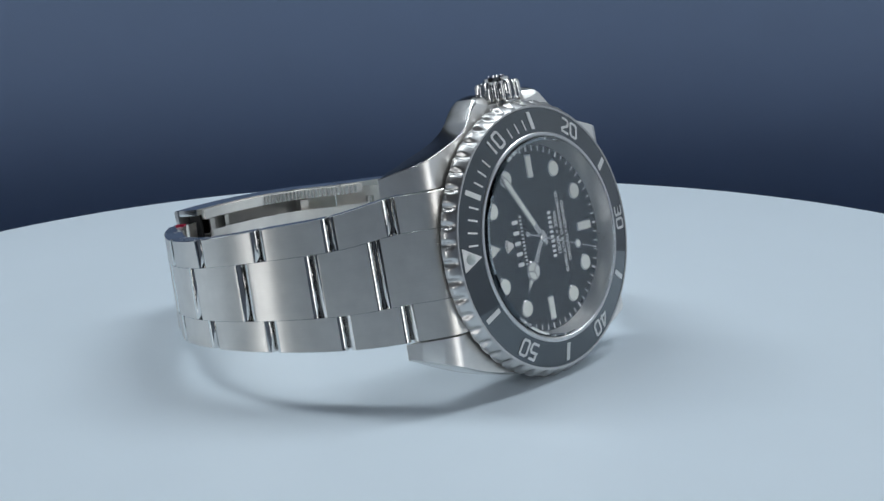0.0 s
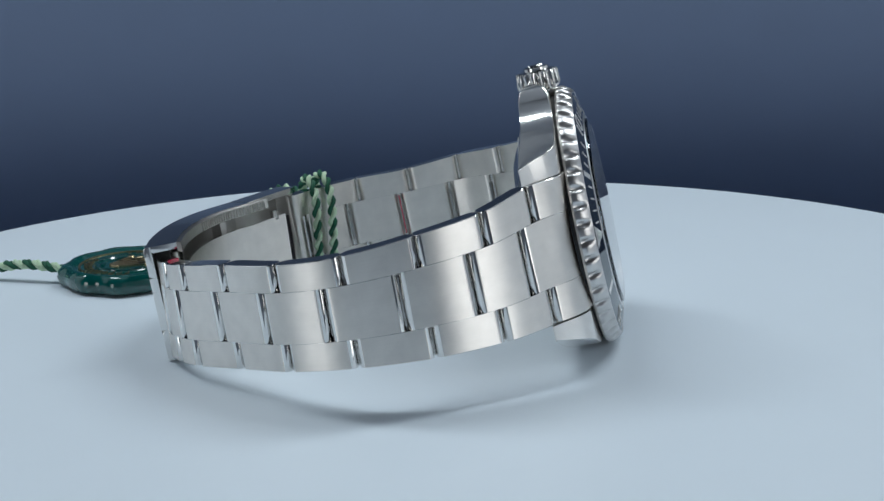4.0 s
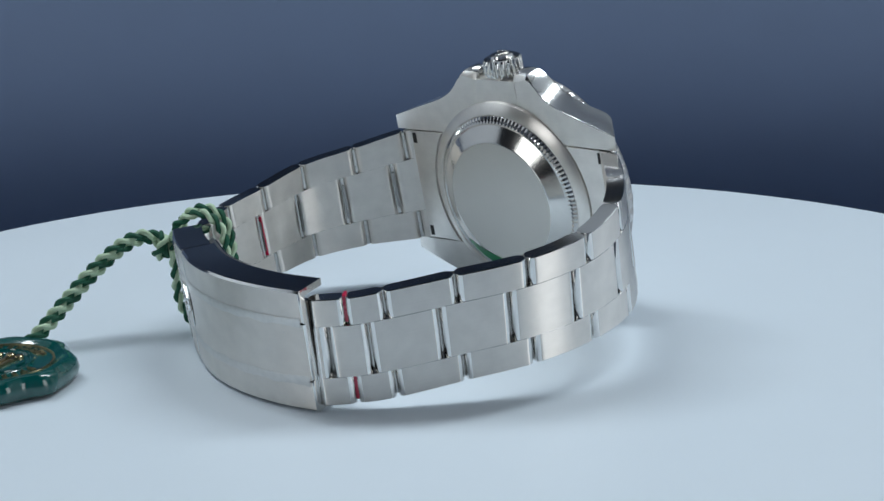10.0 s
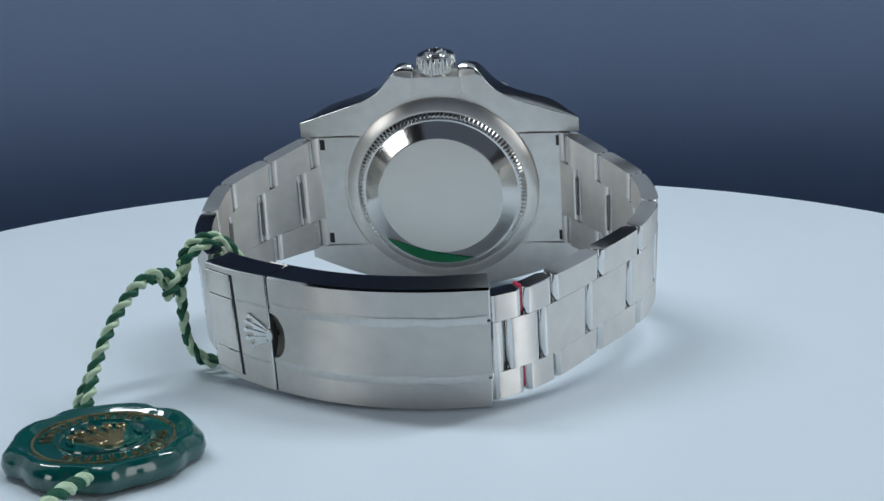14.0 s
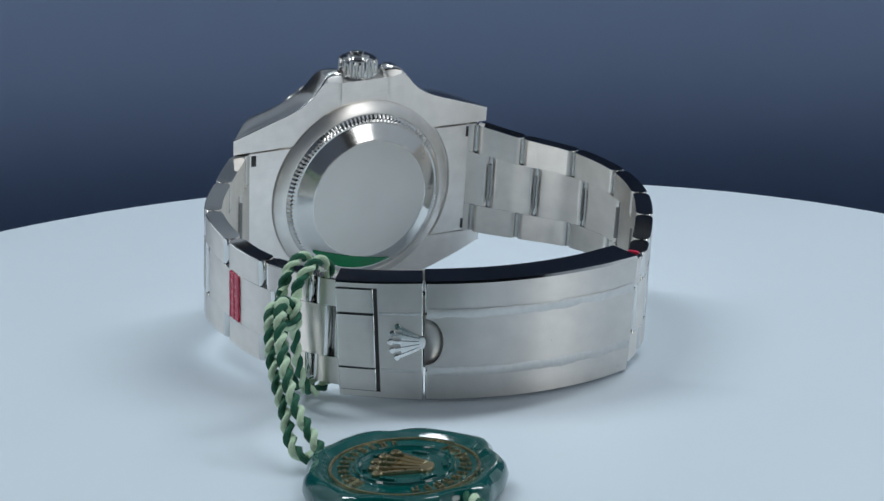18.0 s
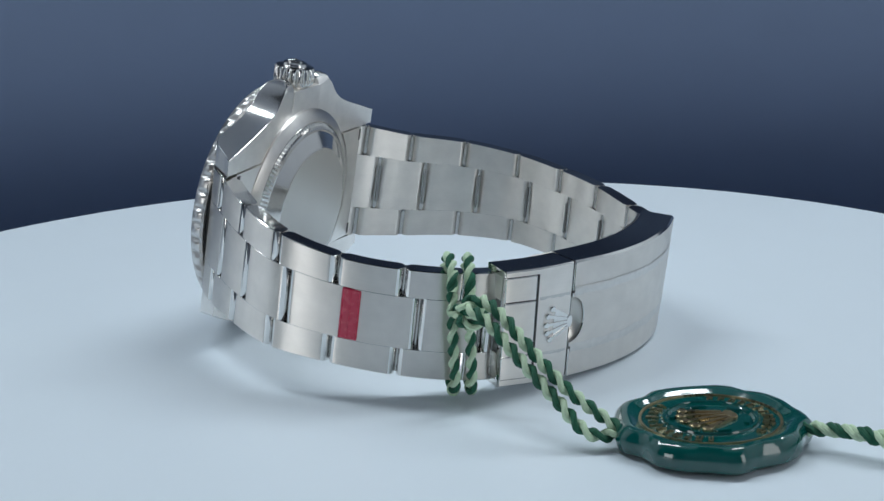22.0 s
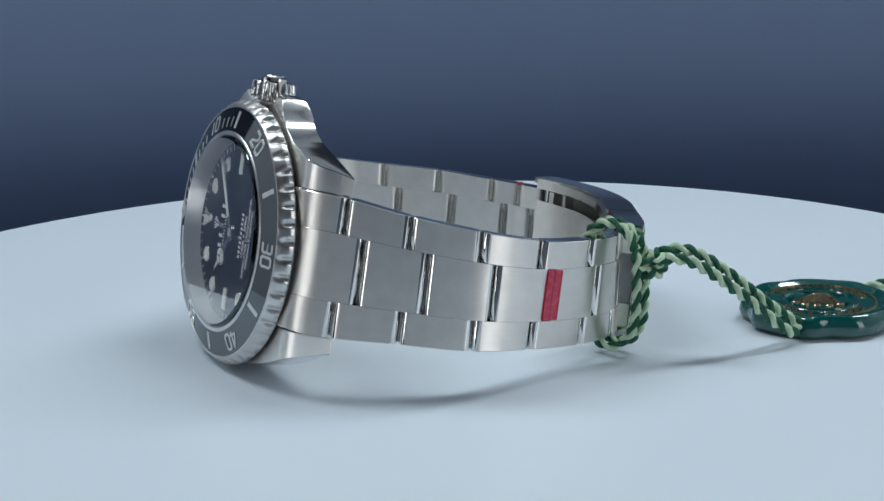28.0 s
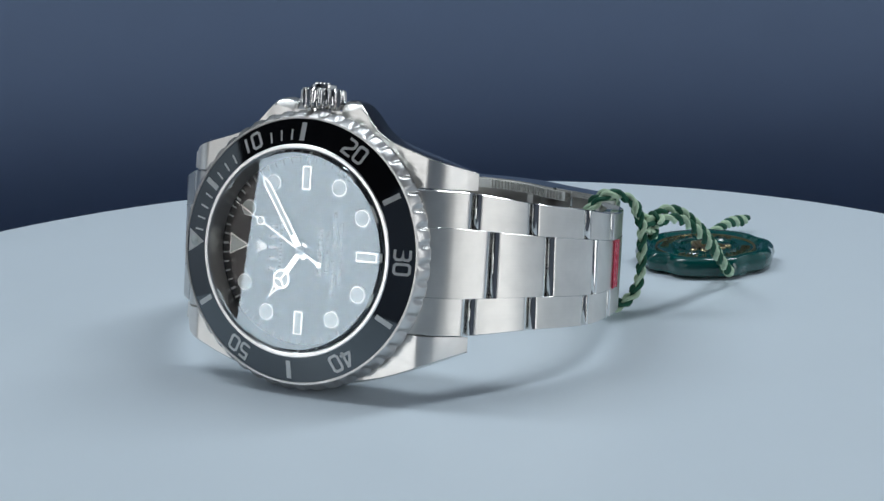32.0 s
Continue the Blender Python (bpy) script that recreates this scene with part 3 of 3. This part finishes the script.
six = Strap(
    [(10.30, -17.30, -3.10), (10.30, -20.40, -4.20), (10.20, -23.90, -7.75), (9.20, -29.90, -15.35), (8.58, -35.17, -24.51), (7.93, -35.64, -35.03), (8.33, -34.02, -44.28), (8.78, -29.54, -52.34), (9.19, -23.13, -58.14)],
    [(-10.30, -17.30, -3.10), (-10.30, -20.40, -4.20), (-10.30, -23.90, -7.75), (-9.30, -30.50, -15.70), (-8.72, -35.65, -25.21), (-8.18, -35.80, -35.52), (-7.68, -34.07, -45.07), (-7.22, -30.29, -53.26), (-6.81, -24.05, -60.06)])
V1, V2, GAP, THICK = 0.255, 0.738, 0.14, 2.7
SEAM = 0.0008


def side(strap, gaps, mids, end, sg):
    """Rows of links: gaps are the places where the outer links meet, mids those of the centre links, end is where the clasp begins."""
    rows = ((0.0, V1 - SEAM), (V2 + SEAM, 1.0))
    more = dict(inner=1.15, soft=0.95, flat=-0.001)
    rims = ((0.11, 0.02), (0.02, 0.11))
    # end link, between the lugs
    m = Mesh()
    plate(m, strap, 0.0, mids[0] - GAP, V1, V2, THICK, 0.02, chamfer=0.02, open_start=True, **more)
    xs = np.linspace(-10.2, 10.2, 25)
    block = [[(x, sg * math.sqrt(17.25 ** 2 - x * x), -8.82) for x in xs], [(x, sg * 21.4, -8.82) for x in xs], [(x, sg * 21.4, -7.0) for x in xs], [(x, sg * math.sqrt(17.25 ** 2 - x * x), -6.0) for x in xs]]
    base = m.grid(block, 2, closed_u=True, uv=lambda i, j, q: (q[1], q[0]))
    for e in (0, len(xs) - 1):
        m.cap([base + len(xs) * i + e for i in range(4)], 0)
    link = head(m, "end_link", [satin, polished, case_satin], "satin steel end link between the lugs")
    for (v0, v1), rim_pair in zip(rows, rims):
        m = Mesh()
        plate(m, strap, 0.0, gaps[0] - GAP, v0, v1, THICK, open_start=True, edges=rim_pair, **more)
        m.link("end_link_side", [satin, polished], link)
    for x in (-8.9, 8.9):
        m = Mesh()
        m.box(x - 0.95, x + 0.95, sg * 20.1, sg * 20.95, -8.86, -8.3)
        m.link("pin_notch", groove_shade, link)
    stops = list(gaps) + [end]
    for a, b in zip(stops, stops[1:]):
        if b - a < 1.5:
            continue
        for (v0, v1), rim_pair in zip(rows, rims):
            m = Mesh()
            plate(m, strap, a + GAP, b - GAP, v0, v1, THICK, edges=rim_pair, **more)
            head(m, "outer_link", [satin, polished])
    stops = mids + [end]
    for a, b in zip(stops, stops[1:]):
        if b - a < 1.2:
            continue
        m = Mesh()
        plate(m, strap, a + GAP, min(b - GAP, end), V1, V2, THICK, 0.02, chamfer=0.02, **more)
        head(m, "centre_link", [satin, polished])
    for g in gaps:
        for v0, v1 in rows:
            m = Mesh(); tube_on(m, strap, g, v0 + 0.01, v1 - 0.01, -1.9, 0.6, 14); head(m, "hinge_tube", hinge_steel)
    for g in mids:
        if g < end - 0.5:
            m = Mesh(); tube_on(m, strap, g, V1, V2, -1.9, 0.6, 14); head(m, "hinge_tube", hinge_steel)
            # the darker plate paints the shade inside the hinge slot
            m = Mesh(); plate(m, strap, g - 0.2, g + 0.2, 0.33, 0.67, 0.5, -2.45, soft=0.05, chamfer=0.02, slots=(0, 0, 0), n_mid=1); head(m, "hinge_slot_shade", shaded_steel)


k12, k6 = np.delete(twelve.knots, 1), np.delete(six.knots, 1)
gaps12 = [k12[1] + 0.2, k12[2] + 0.4, k12[3] - 0.2, k12[4] + 0.2, k12[5] + 0.6, k12[6] + 0.3, k12[7] + 0.4, k12[8] + 0.4]
mids12 = [g + o for g, o in zip(gaps12, (3.0, 3.2, 3.3, 3.2, 3.1, 2.8, 2.8, 3.0))]
gaps6 = [k6[1] + 0.5, k6[2] + 0.3, k6[3] + 0.1, k6[4] - 0.4, k6[5] + 0.1, k6[6]]
mids6 = [g + o for g, o in zip(gaps6, (3.2, 3.0, 2.5, 2.4, 2.6, 3.0))]
side(twelve, gaps12, mids12, k12[9] - 0.5, 1)
side(six, gaps6, mids6, k6[6] + 5.6, -1)

# red films in the bracelet's joints
m = Mesh(); plate(m, six, mids6[3] - 1.1, mids6[3] + 1.95, V1 + 0.005, V2 - 0.005, 0.8, 0.2, soft=0.5, slots=(0, 0, 0))
film = head(m, "red_film", red_film, "red protective film stuck over a bracelet joint")
for ds in (-0.85, 0.35, 1.65):
    m = Mesh(); tube_on(m, six, mids6[3] + ds, V1 + 0.01, V2 - 0.01, 0.14, 0.16)
    m.link("fold", red_film, film)
m = Mesh(); plate(m, six, mids6[3] - 0.12, mids6[3] + 0.12, V1 + 0.02, V2 - 0.02, 2.9, -0.1, soft=0.05, slots=(0, 0, 0))
head(m, "red_film", red_film)
for v0, v1, w in ((-0.015, 0.24, 0.27), (0.76, 0.98, 0.22)):
    m = Mesh(); plate(m, twelve, gaps12[-1] - w, gaps12[-1] + w, v0, v1, 1.7, -0.75, soft=0.1, slots=(0, 0, 0))
    head(m, "red_film", red_film, "red protective film in a bracelet joint")

# ---- clasp ----
upper = [(-40.0, 14.8, 18.3), (-35.4, 21.2, 18.25), (-29.1, 27.4, 18.25), (-21.7, 32.0, 18.3), (-13.75, 34.75, 18.4), (-7.4, 36.8, 18.6), (-1.8, 37.95, 18.9)]
lower = [(-37.9, 13.0, 0.15), (-33.7, 19.6, 0.15), (-27.5, 25.8, 0.2), (-20.4, 30.2, 0.3), (-12.6, 33.1, 0.5), (-6.6, 34.9, 1.0), (-0.9, 36.0, 1.5)]
clasp_path = Strap([local(*q) for q in upper], [local(*q) for q in lower])
SPLIT, END = float(clasp_path.knots[4]), float(clasp_path.s[-1])
RECESS = 3.5
W = clasp_path.width(SPLIT)
m = Mesh()
plate(m, clasp_path, 0.0, SPLIT - 0.12, 0.0, 0.268, 1.2, 0, soft=0.25, chamfer=0.3, n_mid=14)
cover = head(m, "clasp_cover", [film_satin, polished], "satin steel clasp cover with polished edges")
m = Mesh()
plate(m, clasp_path, 0.0, SPLIT - 0.12, 0.732, 1.0, 1.2, 0, soft=0.25, chamfer=0.3, n_mid=14)
m.link("cover_side", [film_satin, polished], cover)


def notch(v):
    """How far the half-round thumb recess reaches into the cover at a place across it."""
    y = (v - 0.5) * W
    return math.sqrt(RECESS ** 2 - y * y) * 0.7 if abs(y) < RECESS else 0.0


m = Mesh()
cols = sorted(set([round(v, 4) for v in np.linspace(0.27, 0.73, 13)] + [round(0.5 + k * RECESS / W / 10, 4) for k in range(-10, 11)]))
rows = []
for v in cols:
    e = SPLIT - 0.12 - notch(v)
    ss = [0.02, 0.1, 0.3] + [0.3 + (e - 0.5) * k / 16 for k in range(1, 17)] + [e - 0.1, e]
    q = [clasp_path.at(x, v, 0.04 - (0.12 if k in (0, len(ss) - 1) else 0.0)) for k, x in enumerate(ss)]
    rows.append(q + [clasp_path.at(e, v, -1.2), clasp_path.at(0.02, v, -1.2)])
m.grid(rows, lambda i, j: 0 if 1 <= j <= 18 else 1, closed_v=True, uv=lambda i, j, q: (j * 1.6, cols[i] * W))
m.link("centre_panel", [film_satin, polished], cover)
m = Mesh()
rows = []
for k, r in enumerate((1.0, 0.97, 0.85, 0.65, 0.4, 0.15)):
    d = (-0.06, -0.3, -0.6, -0.9, -1.15, -1.3)[k]
    rows.append([clasp_path.at(SPLIT - 0.1 - 0.7 * RECESS * r * math.sin(a), 0.5 + RECESS * r * math.cos(a) / W, d) for a in np.linspace(0, math.pi, 21)])
m.grid(rows)
m.link("thumb_recess", film_steel, cover, "polished half-round thumb recess")
# the catch's shaded wall, its shade painted in as black
m = Mesh()
plate(m, clasp_path, SPLIT - 0.02, SPLIT + 0.10, 0.5 - RECESS / W, 0.5 + RECESS / W, 2.3, -0.12, soft=0.03, chamfer=0.02, slots=(0, 0, 0), n_mid=1)
m.link("recess_shade", groove_shade, cover, "black wall painting the shade in the thumb recess")
for v0, v1 in ((0.0, 0.055), (0.945, 1.0)):
    m = Mesh()
    plate(m, clasp_path, 0.02, SPLIT - 0.14, v0, v1, 4.9, -0.31, soft=0.1, slots=(1, 1, 1), n_mid=14, chamfer=0.02)
    m.link("side_wall", [satin, polished], cover, "polished side wall")
# a solid black plate paints the shade inside the open end
m = Mesh()
plate(m, clasp_path, 2.0, 2.6, 0.06, 0.94, 2.4, -1.22, soft=0.05, chamfer=0.02, slots=(0, 0, 0), n_mid=1)
m.link("opening_shade", groove_shade, cover, "black plate for the shade in the open end of the cover")
for v in (0.255, 0.745):
    m = Mesh()
    rows = []
    for i, s in enumerate(np.linspace(0.5, SPLIT - 0.4, 90)):
        w1 = 0.034 + 0.012 * noise.noise((s * 0.3, v * 9, 1.0)) + 0.008 * noise.noise((s * 1.6, v, 2.0))
        w2 = 0.038 + 0.014 * noise.noise((s * 0.35, v * 7, 5.0)) + 0.010 * noise.noise((s * 1.9, v, 7.0))
        rip = 0.02 * noise.noise((s * 1.2, v * 3, 9.0))
        rows.append([clasp_path.at(s, v - w1, 0.05), clasp_path.at(s, v - w1 * 0.8, 0.085 + rip), clasp_path.at(s, v, 0.075 - rip), clasp_path.at(s, v + w2 * 0.8, 0.085 + rip), clasp_path.at(s, v + w2, 0.05)])
    m.grid(rows)
    m.link("film_strip", clear_film, cover, "crinkled edge of clear protective film")
random.seed(11)
m = Mesh()
for k in range(22):
    s, v, r = 1.0 + random.random() * (SPLIT - 2.5), 0.06 + 0.88 * random.random(), 0.05 + 0.09 * random.random() ** 2
    ring = [clasp_path.at(s + r * math.cos(a), v + r * math.sin(a) / W, 0.05) for a in np.linspace(0, 2 * math.pi, 9)[:-1]]
    m.grid([ring, [clasp_path.at(s, v, 0.05 + r * 0.7)] * 8], closed_v=True)
m.link("dust", clear_film, cover, "specks of dust and tiny blisters on the film", kind="stuff")
m = Mesh()
plate(m, clasp_path, SPLIT + 0.12, END, 0.0, 1.0, 0.8, 0, soft=0.2, chamfer=0.2, n_mid=8)
catch = head(m, "safety_catch", [satin, polished], "steel safety catch of the clasp")
for v0, v1 in ((0.0, 0.055), (0.945, 1.0)):
    m = Mesh()
    plate(m, clasp_path, SPLIT + 0.14, END - 0.02, v0, v1, 4.4, -0.31, soft=0.1, slots=(1, 1, 1), chamfer=0.02)
    m.link("side_wall", [satin, polished], catch, "polished side wall")
LINE = SPLIT + (END - SPLIT) * 0.535
# a darkened plate draws the shade inside the hollow end
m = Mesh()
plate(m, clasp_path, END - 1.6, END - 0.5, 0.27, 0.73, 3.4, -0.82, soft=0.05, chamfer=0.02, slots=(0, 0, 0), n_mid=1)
m.link("opening_shade", shaded_steel, catch, "darkened plate for the shade in the open end of the catch")
for v0, v1 in ((0.056, 0.268), (0.732, 0.944)):
    m = Mesh()
    plate(m, clasp_path, END - 1.6, END - 0.3, v0, v1, 3.4, -0.82, soft=0.1, chamfer=0.05, slots=(0, 0, 0), n_mid=1)
    m.link("end_frame", case_satin, catch)
m = Mesh()
plate(m, clasp_path, END - 1.9, END - 0.3, 0.08, 0.92, 0.35, -4.25, soft=0.1, chamfer=0.05, slots=(0, 1, 1), n_mid=2)
m.link("inner_plate", [satin, polished_soft], catch)
m = Mesh()
plate(m, clasp_path, LINE - 0.2, END - 0.3, 0.05, 0.94, 0.3, 0.03, soft=0.05, chamfer=0.02, slots=(0, 0, 0))
m.link("groove", groove_shade, catch)
for v0, v1 in ((0.055, 0.264), (0.272, 0.735), (0.738, 0.935)):
    m = Mesh()
    plate(m, clasp_path, LINE + 0.32, END - 0.02, v0, v1, 0.5, 0.2, soft=0.15, chamfer=0.12)
    m.link("catch_plate", [satin, polished], catch)
for v in (0.262, 0.745):
    m = Mesh()
    rows = []
    for i, s in enumerate(np.linspace(SPLIT + 0.5, LINE - 0.4, 30)):
        w2 = 0.012 + 0.014 * noise.noise((s * 0.8, v * 7, 5.0))
        rows.append([clasp_path.at(s, v - 0.012, 0.01), clasp_path.at(s, v - 0.006, 0.03), clasp_path.at(s, v + w2 * 0.8, 0.03), clasp_path.at(s, v + w2, 0.01)])
    m.grid(rows)
    m.link("film_strip", clear_film, catch, "crinkled edge of clear protective film")


def clasp_pose(s, v, d):
    """A pose on the clasp: x along it, y towards its upper edge, z outwards."""
    o = Vector(clasp_path.at(s, v, d))
    t = (Vector(clasp_path.at(s + 0.5, v, d)) - Vector(clasp_path.at(s - 0.5, v, d))).normalized()
    y = (Vector(clasp_path.at(s, 0, d)) - Vector(clasp_path.at(s, 1, d))).normalized()
    z = t.cross(y).normalized()
    if z.dot(Vector(clasp_path.at(s, v, d + 1)) - o) < 0:
        z = -z
    y = z.cross(t)
    return Matrix.Translation(o * MM) @ Matrix((t, y, z)).transposed().to_4x4()


crest(3.35, 0.26).link("clasp_emblem", polished_soft, catch, "raised polished emblem", matrix=clasp_pose(SPLIT + 2.5, 0.5, -0.05) @ pose(0, 0, 0, 0, 0, -90))
m = Mesh()
plate(m, clasp_path, 2.0, END - 4.5, 0.21, 0.86, 0.9, -5.3, soft=0.3, chamfer=0.25, slots=(0, 1, 1), n_mid=20)
blade = head(m, "folding_blade", [satin, polished_soft], "satin folding blade inside the clasp with polished edges")
m = Mesh(); tube_on(m, clasp_path, END - 7.0, 0.15, 0.24, -5.6, 0.75, 16)
m.link("hinge_pin", polished_soft, blade, "polished hinge pin of the blade")
m = Mesh()
plate(m, clasp_path, 1.2, END - 8.4, 0.015, 0.10, 0.8, -4.95, soft=0.2, chamfer=0.3, slots=(1, 1, 1), n_mid=20)
rail = head(m, "inner_rail", [satin, satin], "polished toothed rail along the inside of the clasp")
for k in range(24):
    m = Mesh()
    plate(m, clasp_path, 17.0 + 0.82 * k, 17.45 + 0.82 * k, 0.02, 0.095, 0.35, -5.7, soft=0.12, chamfer=0.06, slots=(0, 0, 0), n_mid=1)
    m.link("tooth", polished_soft, rail)
for s0, w in ((3.4, 1.3), (7.6, 1.0), (25.5, 1.8)):
    m = Mesh()
    plate(m, clasp_path, s0, s0 + w, 0.12, 0.25, 1.9, -2.7, soft=0.1, chamfer=0.06, slots=(0, 1, 1), n_mid=1)
    m.link("stop_block", [satin, polished_soft], rail, "small steel block behind the rail")

# ---- the seal on its cord ----
random.seed(4)
tag = tagged(new("hang_tag"), "round green resin seal on a twisted green and white cord", "hang tag")
SEAL = Vector((-19.95, 63.35, 0.0))
tag.location = SEAL * MM


def wavy(i, a, r, z):
    w = 0.35 * math.cos(9 * a + 0.6) + 0.22 * math.cos(4 * a + 1.9) + 0.12 * math.cos(14 * a)
    return r + w * min(1.0, max(0.0, (r - 8.5) / 3.5))


prof = [(0.01, 0.0), (11.2, 0.0), (12.3, 0.7), (12.6, 1.8), (12.3, 3.0), (11.6, 3.75), (10.9, 3.9), (10.3, 3.7), (9.8, 3.3), (9.4, 3.15), (6.4, 3.2), (6.1, 3.45), (5.7, 3.45), (5.4, 3.15), (0.01, 3.2)]
seal = lathe(prof, 144, wave=wavy).link("seal", seal_green, tag, "glossy dark green scalloped seal")
lathe([(8.9, 3.1), (8.95, 3.42), (9.25, 3.42), (9.3, 3.1)], 96).link("gold_ring", gold, seal, "thin gold ring")
lathe([(5.9, 3.4), (5.95, 3.6), (6.15, 3.6), (6.25, 3.3)], 96).link("inner_ring", seal_green, seal)
for k in range(32):
    a = 2 * math.pi * (k + 0.5) / 32
    if abs(math.sin(a)) > 0.90:
        continue
    w, h = 0.24 + 0.2 * random.random(), 0.62 + 0.28 * random.random()
    b = Mesh(); b.box(-w, -w * 0.4, -h, h, 0, 0.28); b.box(w * 0.3, w, -h * random.random(), h * random.random(), 0, 0.26); b.box(-w, w, h * 0.55, h * 0.9, 0, 0.24)
    b.link("letter_bar", gold, seal, matrix=pose(7.5 * math.cos(a) * MM, 7.5 * math.sin(a) * MM, 3.15 * MM, 0, 0, math.degrees(a) - 90))
crest(5.0, 0.42).link("seal_emblem", gold, seal, "worn gold emblem pressed in the seal", matrix=pose(0.0004, 0, 3.15 * MM, 0, 0, -90))
for k in range(6):
    a = math.pi * k / 3 + 0.4
    b = Mesh(); b.box(-1.0, 1.0, -0.3, 0.3, 0, 0.35)
    b.link("raised_bar", seal_green, seal, matrix=pose(4.95 * math.cos(a) * MM, 4.5 * math.sin(a) * MM, 3.12 * MM, 0, 0, math.degrees(a) - 90))


def cord(points, name, pitch=3.9, r=0.52, phase=0.0):
    """A cord of two plies, dark and pale, laid round each other."""
    line = spline(points, 40)
    seg = np.concatenate([[0], np.cumsum(np.linalg.norm(np.diff(line, axis=0), axis=1))])
    n = max(8, int(seg[-1] / 0.22))
    s = np.linspace(0, seg[-1], n)
    c = np.stack([np.interp(s, seg, line[:, k]) for k in range(3)], 1)
    t = np.gradient(c, axis=0)
    t /= np.linalg.norm(t, axis=1)[:, None]
    up = np.array([0.3, 0.2, 1.0])
    frames, e = [], np.cross(t[0], up)
    for i in range(n):
        e = e - t[i] * np.dot(e, t[i])
        e /= np.linalg.norm(e)
        frames.append((e.copy(), np.cross(t[i], e)))
    whole = None
    for ply, mat in ((0, cord_green), (1, cord_pale)):
        rows = []
        for i in range(n):
            a = 2 * math.pi * s[i] / pitch + phase + math.pi * ply
            e1, e2 = frames[i]
            o = c[i] + (e1 * math.cos(a) + e2 * math.sin(a)) * r * 0.86
            rr = r * (1.0 + 0.05 * math.sin(i * 2.1))
            rows.append([tuple(o + (e1 * math.cos(b) + e2 * math.sin(b)) * rr - np.array(SEAL)) for b in np.linspace(0, 2 * math.pi, 9)[:-1]])
        m = Mesh()
        b = m.grid(rows, 0, closed_v=True)
        m.cap(range(b, b + 8)); m.cap(range(b + 8 * (n - 1), b + 8 * n))
        if whole is None:
            whole = m.link(name, mat, tag, "twisted green and pale cord")
        else:
            m.link("pale_ply", mat, whole, "pale green ply")
    return whole


KNOT = (4.7, 40.4, 14.7)
cord([(5.6, 36.6, 19.7), (6.3, 38.1, 16.0), (6.4, 38.2, 12.1), (6.3, 38.0, 7.5), (5.8, 36.9, 3.4), (5.0, 33.2, 1.3), (4.3, 30.0, 4.5), (4.1, 29.2, 11), (4.3, 29.9, 18), (4.9, 33.0, 20.8), (5.6, 36.6, 19.7), (6.2, 38.0, 17.0)], "cord_loop", r=0.45)
cord([(3.5, 37.8, 18.6), (4.0, 39.0, 14.5), (4.1, 39.0, 10.4), (3.9, 38.6, 5.5), (3.2, 36.2, 1.8), (2.0, 31.8, 2.6), (1.4, 30.0, 6.5), (1.3, 29.9, 12), (1.5, 30.6, 18), (2.2, 33.8, 20.5), (3.5, 37.8, 18.6), (4.0, 38.9, 15.5)], "cord_loop", r=0.45, phase=2.0)
cord([(KNOT[0] + 1.8 * math.cos(a), KNOT[1] + 0.5 + 0.8 * math.sin(2 * a), KNOT[2] + 1.7 * math.sin(a)) for a in np.linspace(0.3, 6.0, 9)], "knot", r=0.47, phase=1.0)
cord([(6.4, 38.6, 14.2), (5.7, 39.8, 15.2), (4.8, 40.8, 15.8), (3.8, 40.4, 15.0), (3.6, 39.4, 13.2), (4.6, 38.9, 11.8)], "knot", r=0.47, phase=2.6)
for k, ph in ((1, 0.4), (-1, 2.1)):
    dx, dy, dz = -0.78 * k, 0.1 * k, 0.58 * k
    cord([(KNOT[0] + 0.5 * k, KNOT[1] - 0.3, KNOT[2] + 0.6 * k), (4.7 + dx, 43.0 + dy, 16.3 + dz), (3.5 + dx, 46.8 + dy, 15.4 + dz), (1.3 + dx, 51.6 + dy, 11.7 + dz), (-2.0 + dx, 56.2 + dy, 7.0 + dz),
          (-5.9 + dx * 2, 60.2 + dy, 2.9 + 0.8 * dz), (-9.4 + 0.5 * k, 62.0 + 0.8 * k, 2.2)], "cord", phase=ph)
    cord([(-28.5 + 0.5 * k, 68.8 - 0.7 * k, 2.2), (-31.0 + 0.4 * k, 71.2 - 0.6 * k, 2.9), (-35.0 + 0.8 * k, 76.6 - 0.7 * k, 3.3), (-39.0 + 0.9 * k, 82.2 - 0.8 * k, 2.3)], "cord_tail", phase=ph)


# ---- what moves ----
def turned(t):
    return pose(0, 0, 0, 0, 0, float(np.interp(t, TURN_T, TURN_A)))


def motions():
    times = list(range(33))
    walk(turntable, [(t, turned(t) @ pose(0, 0, -0.16)) for t in times])
    walk(watch, [(t, turned(t) @ Matrix.Translation(BASE * MM)) for t in times])
    walk(tag, [(t, turned(t) @ Matrix.Translation(SEAL * MM)) for t in times])
    walk(second_pointer, [(t, HM @ pose(0, 0, -0.00155, 0, 0, -(197 + 6 * t))) for t in times])


motions()
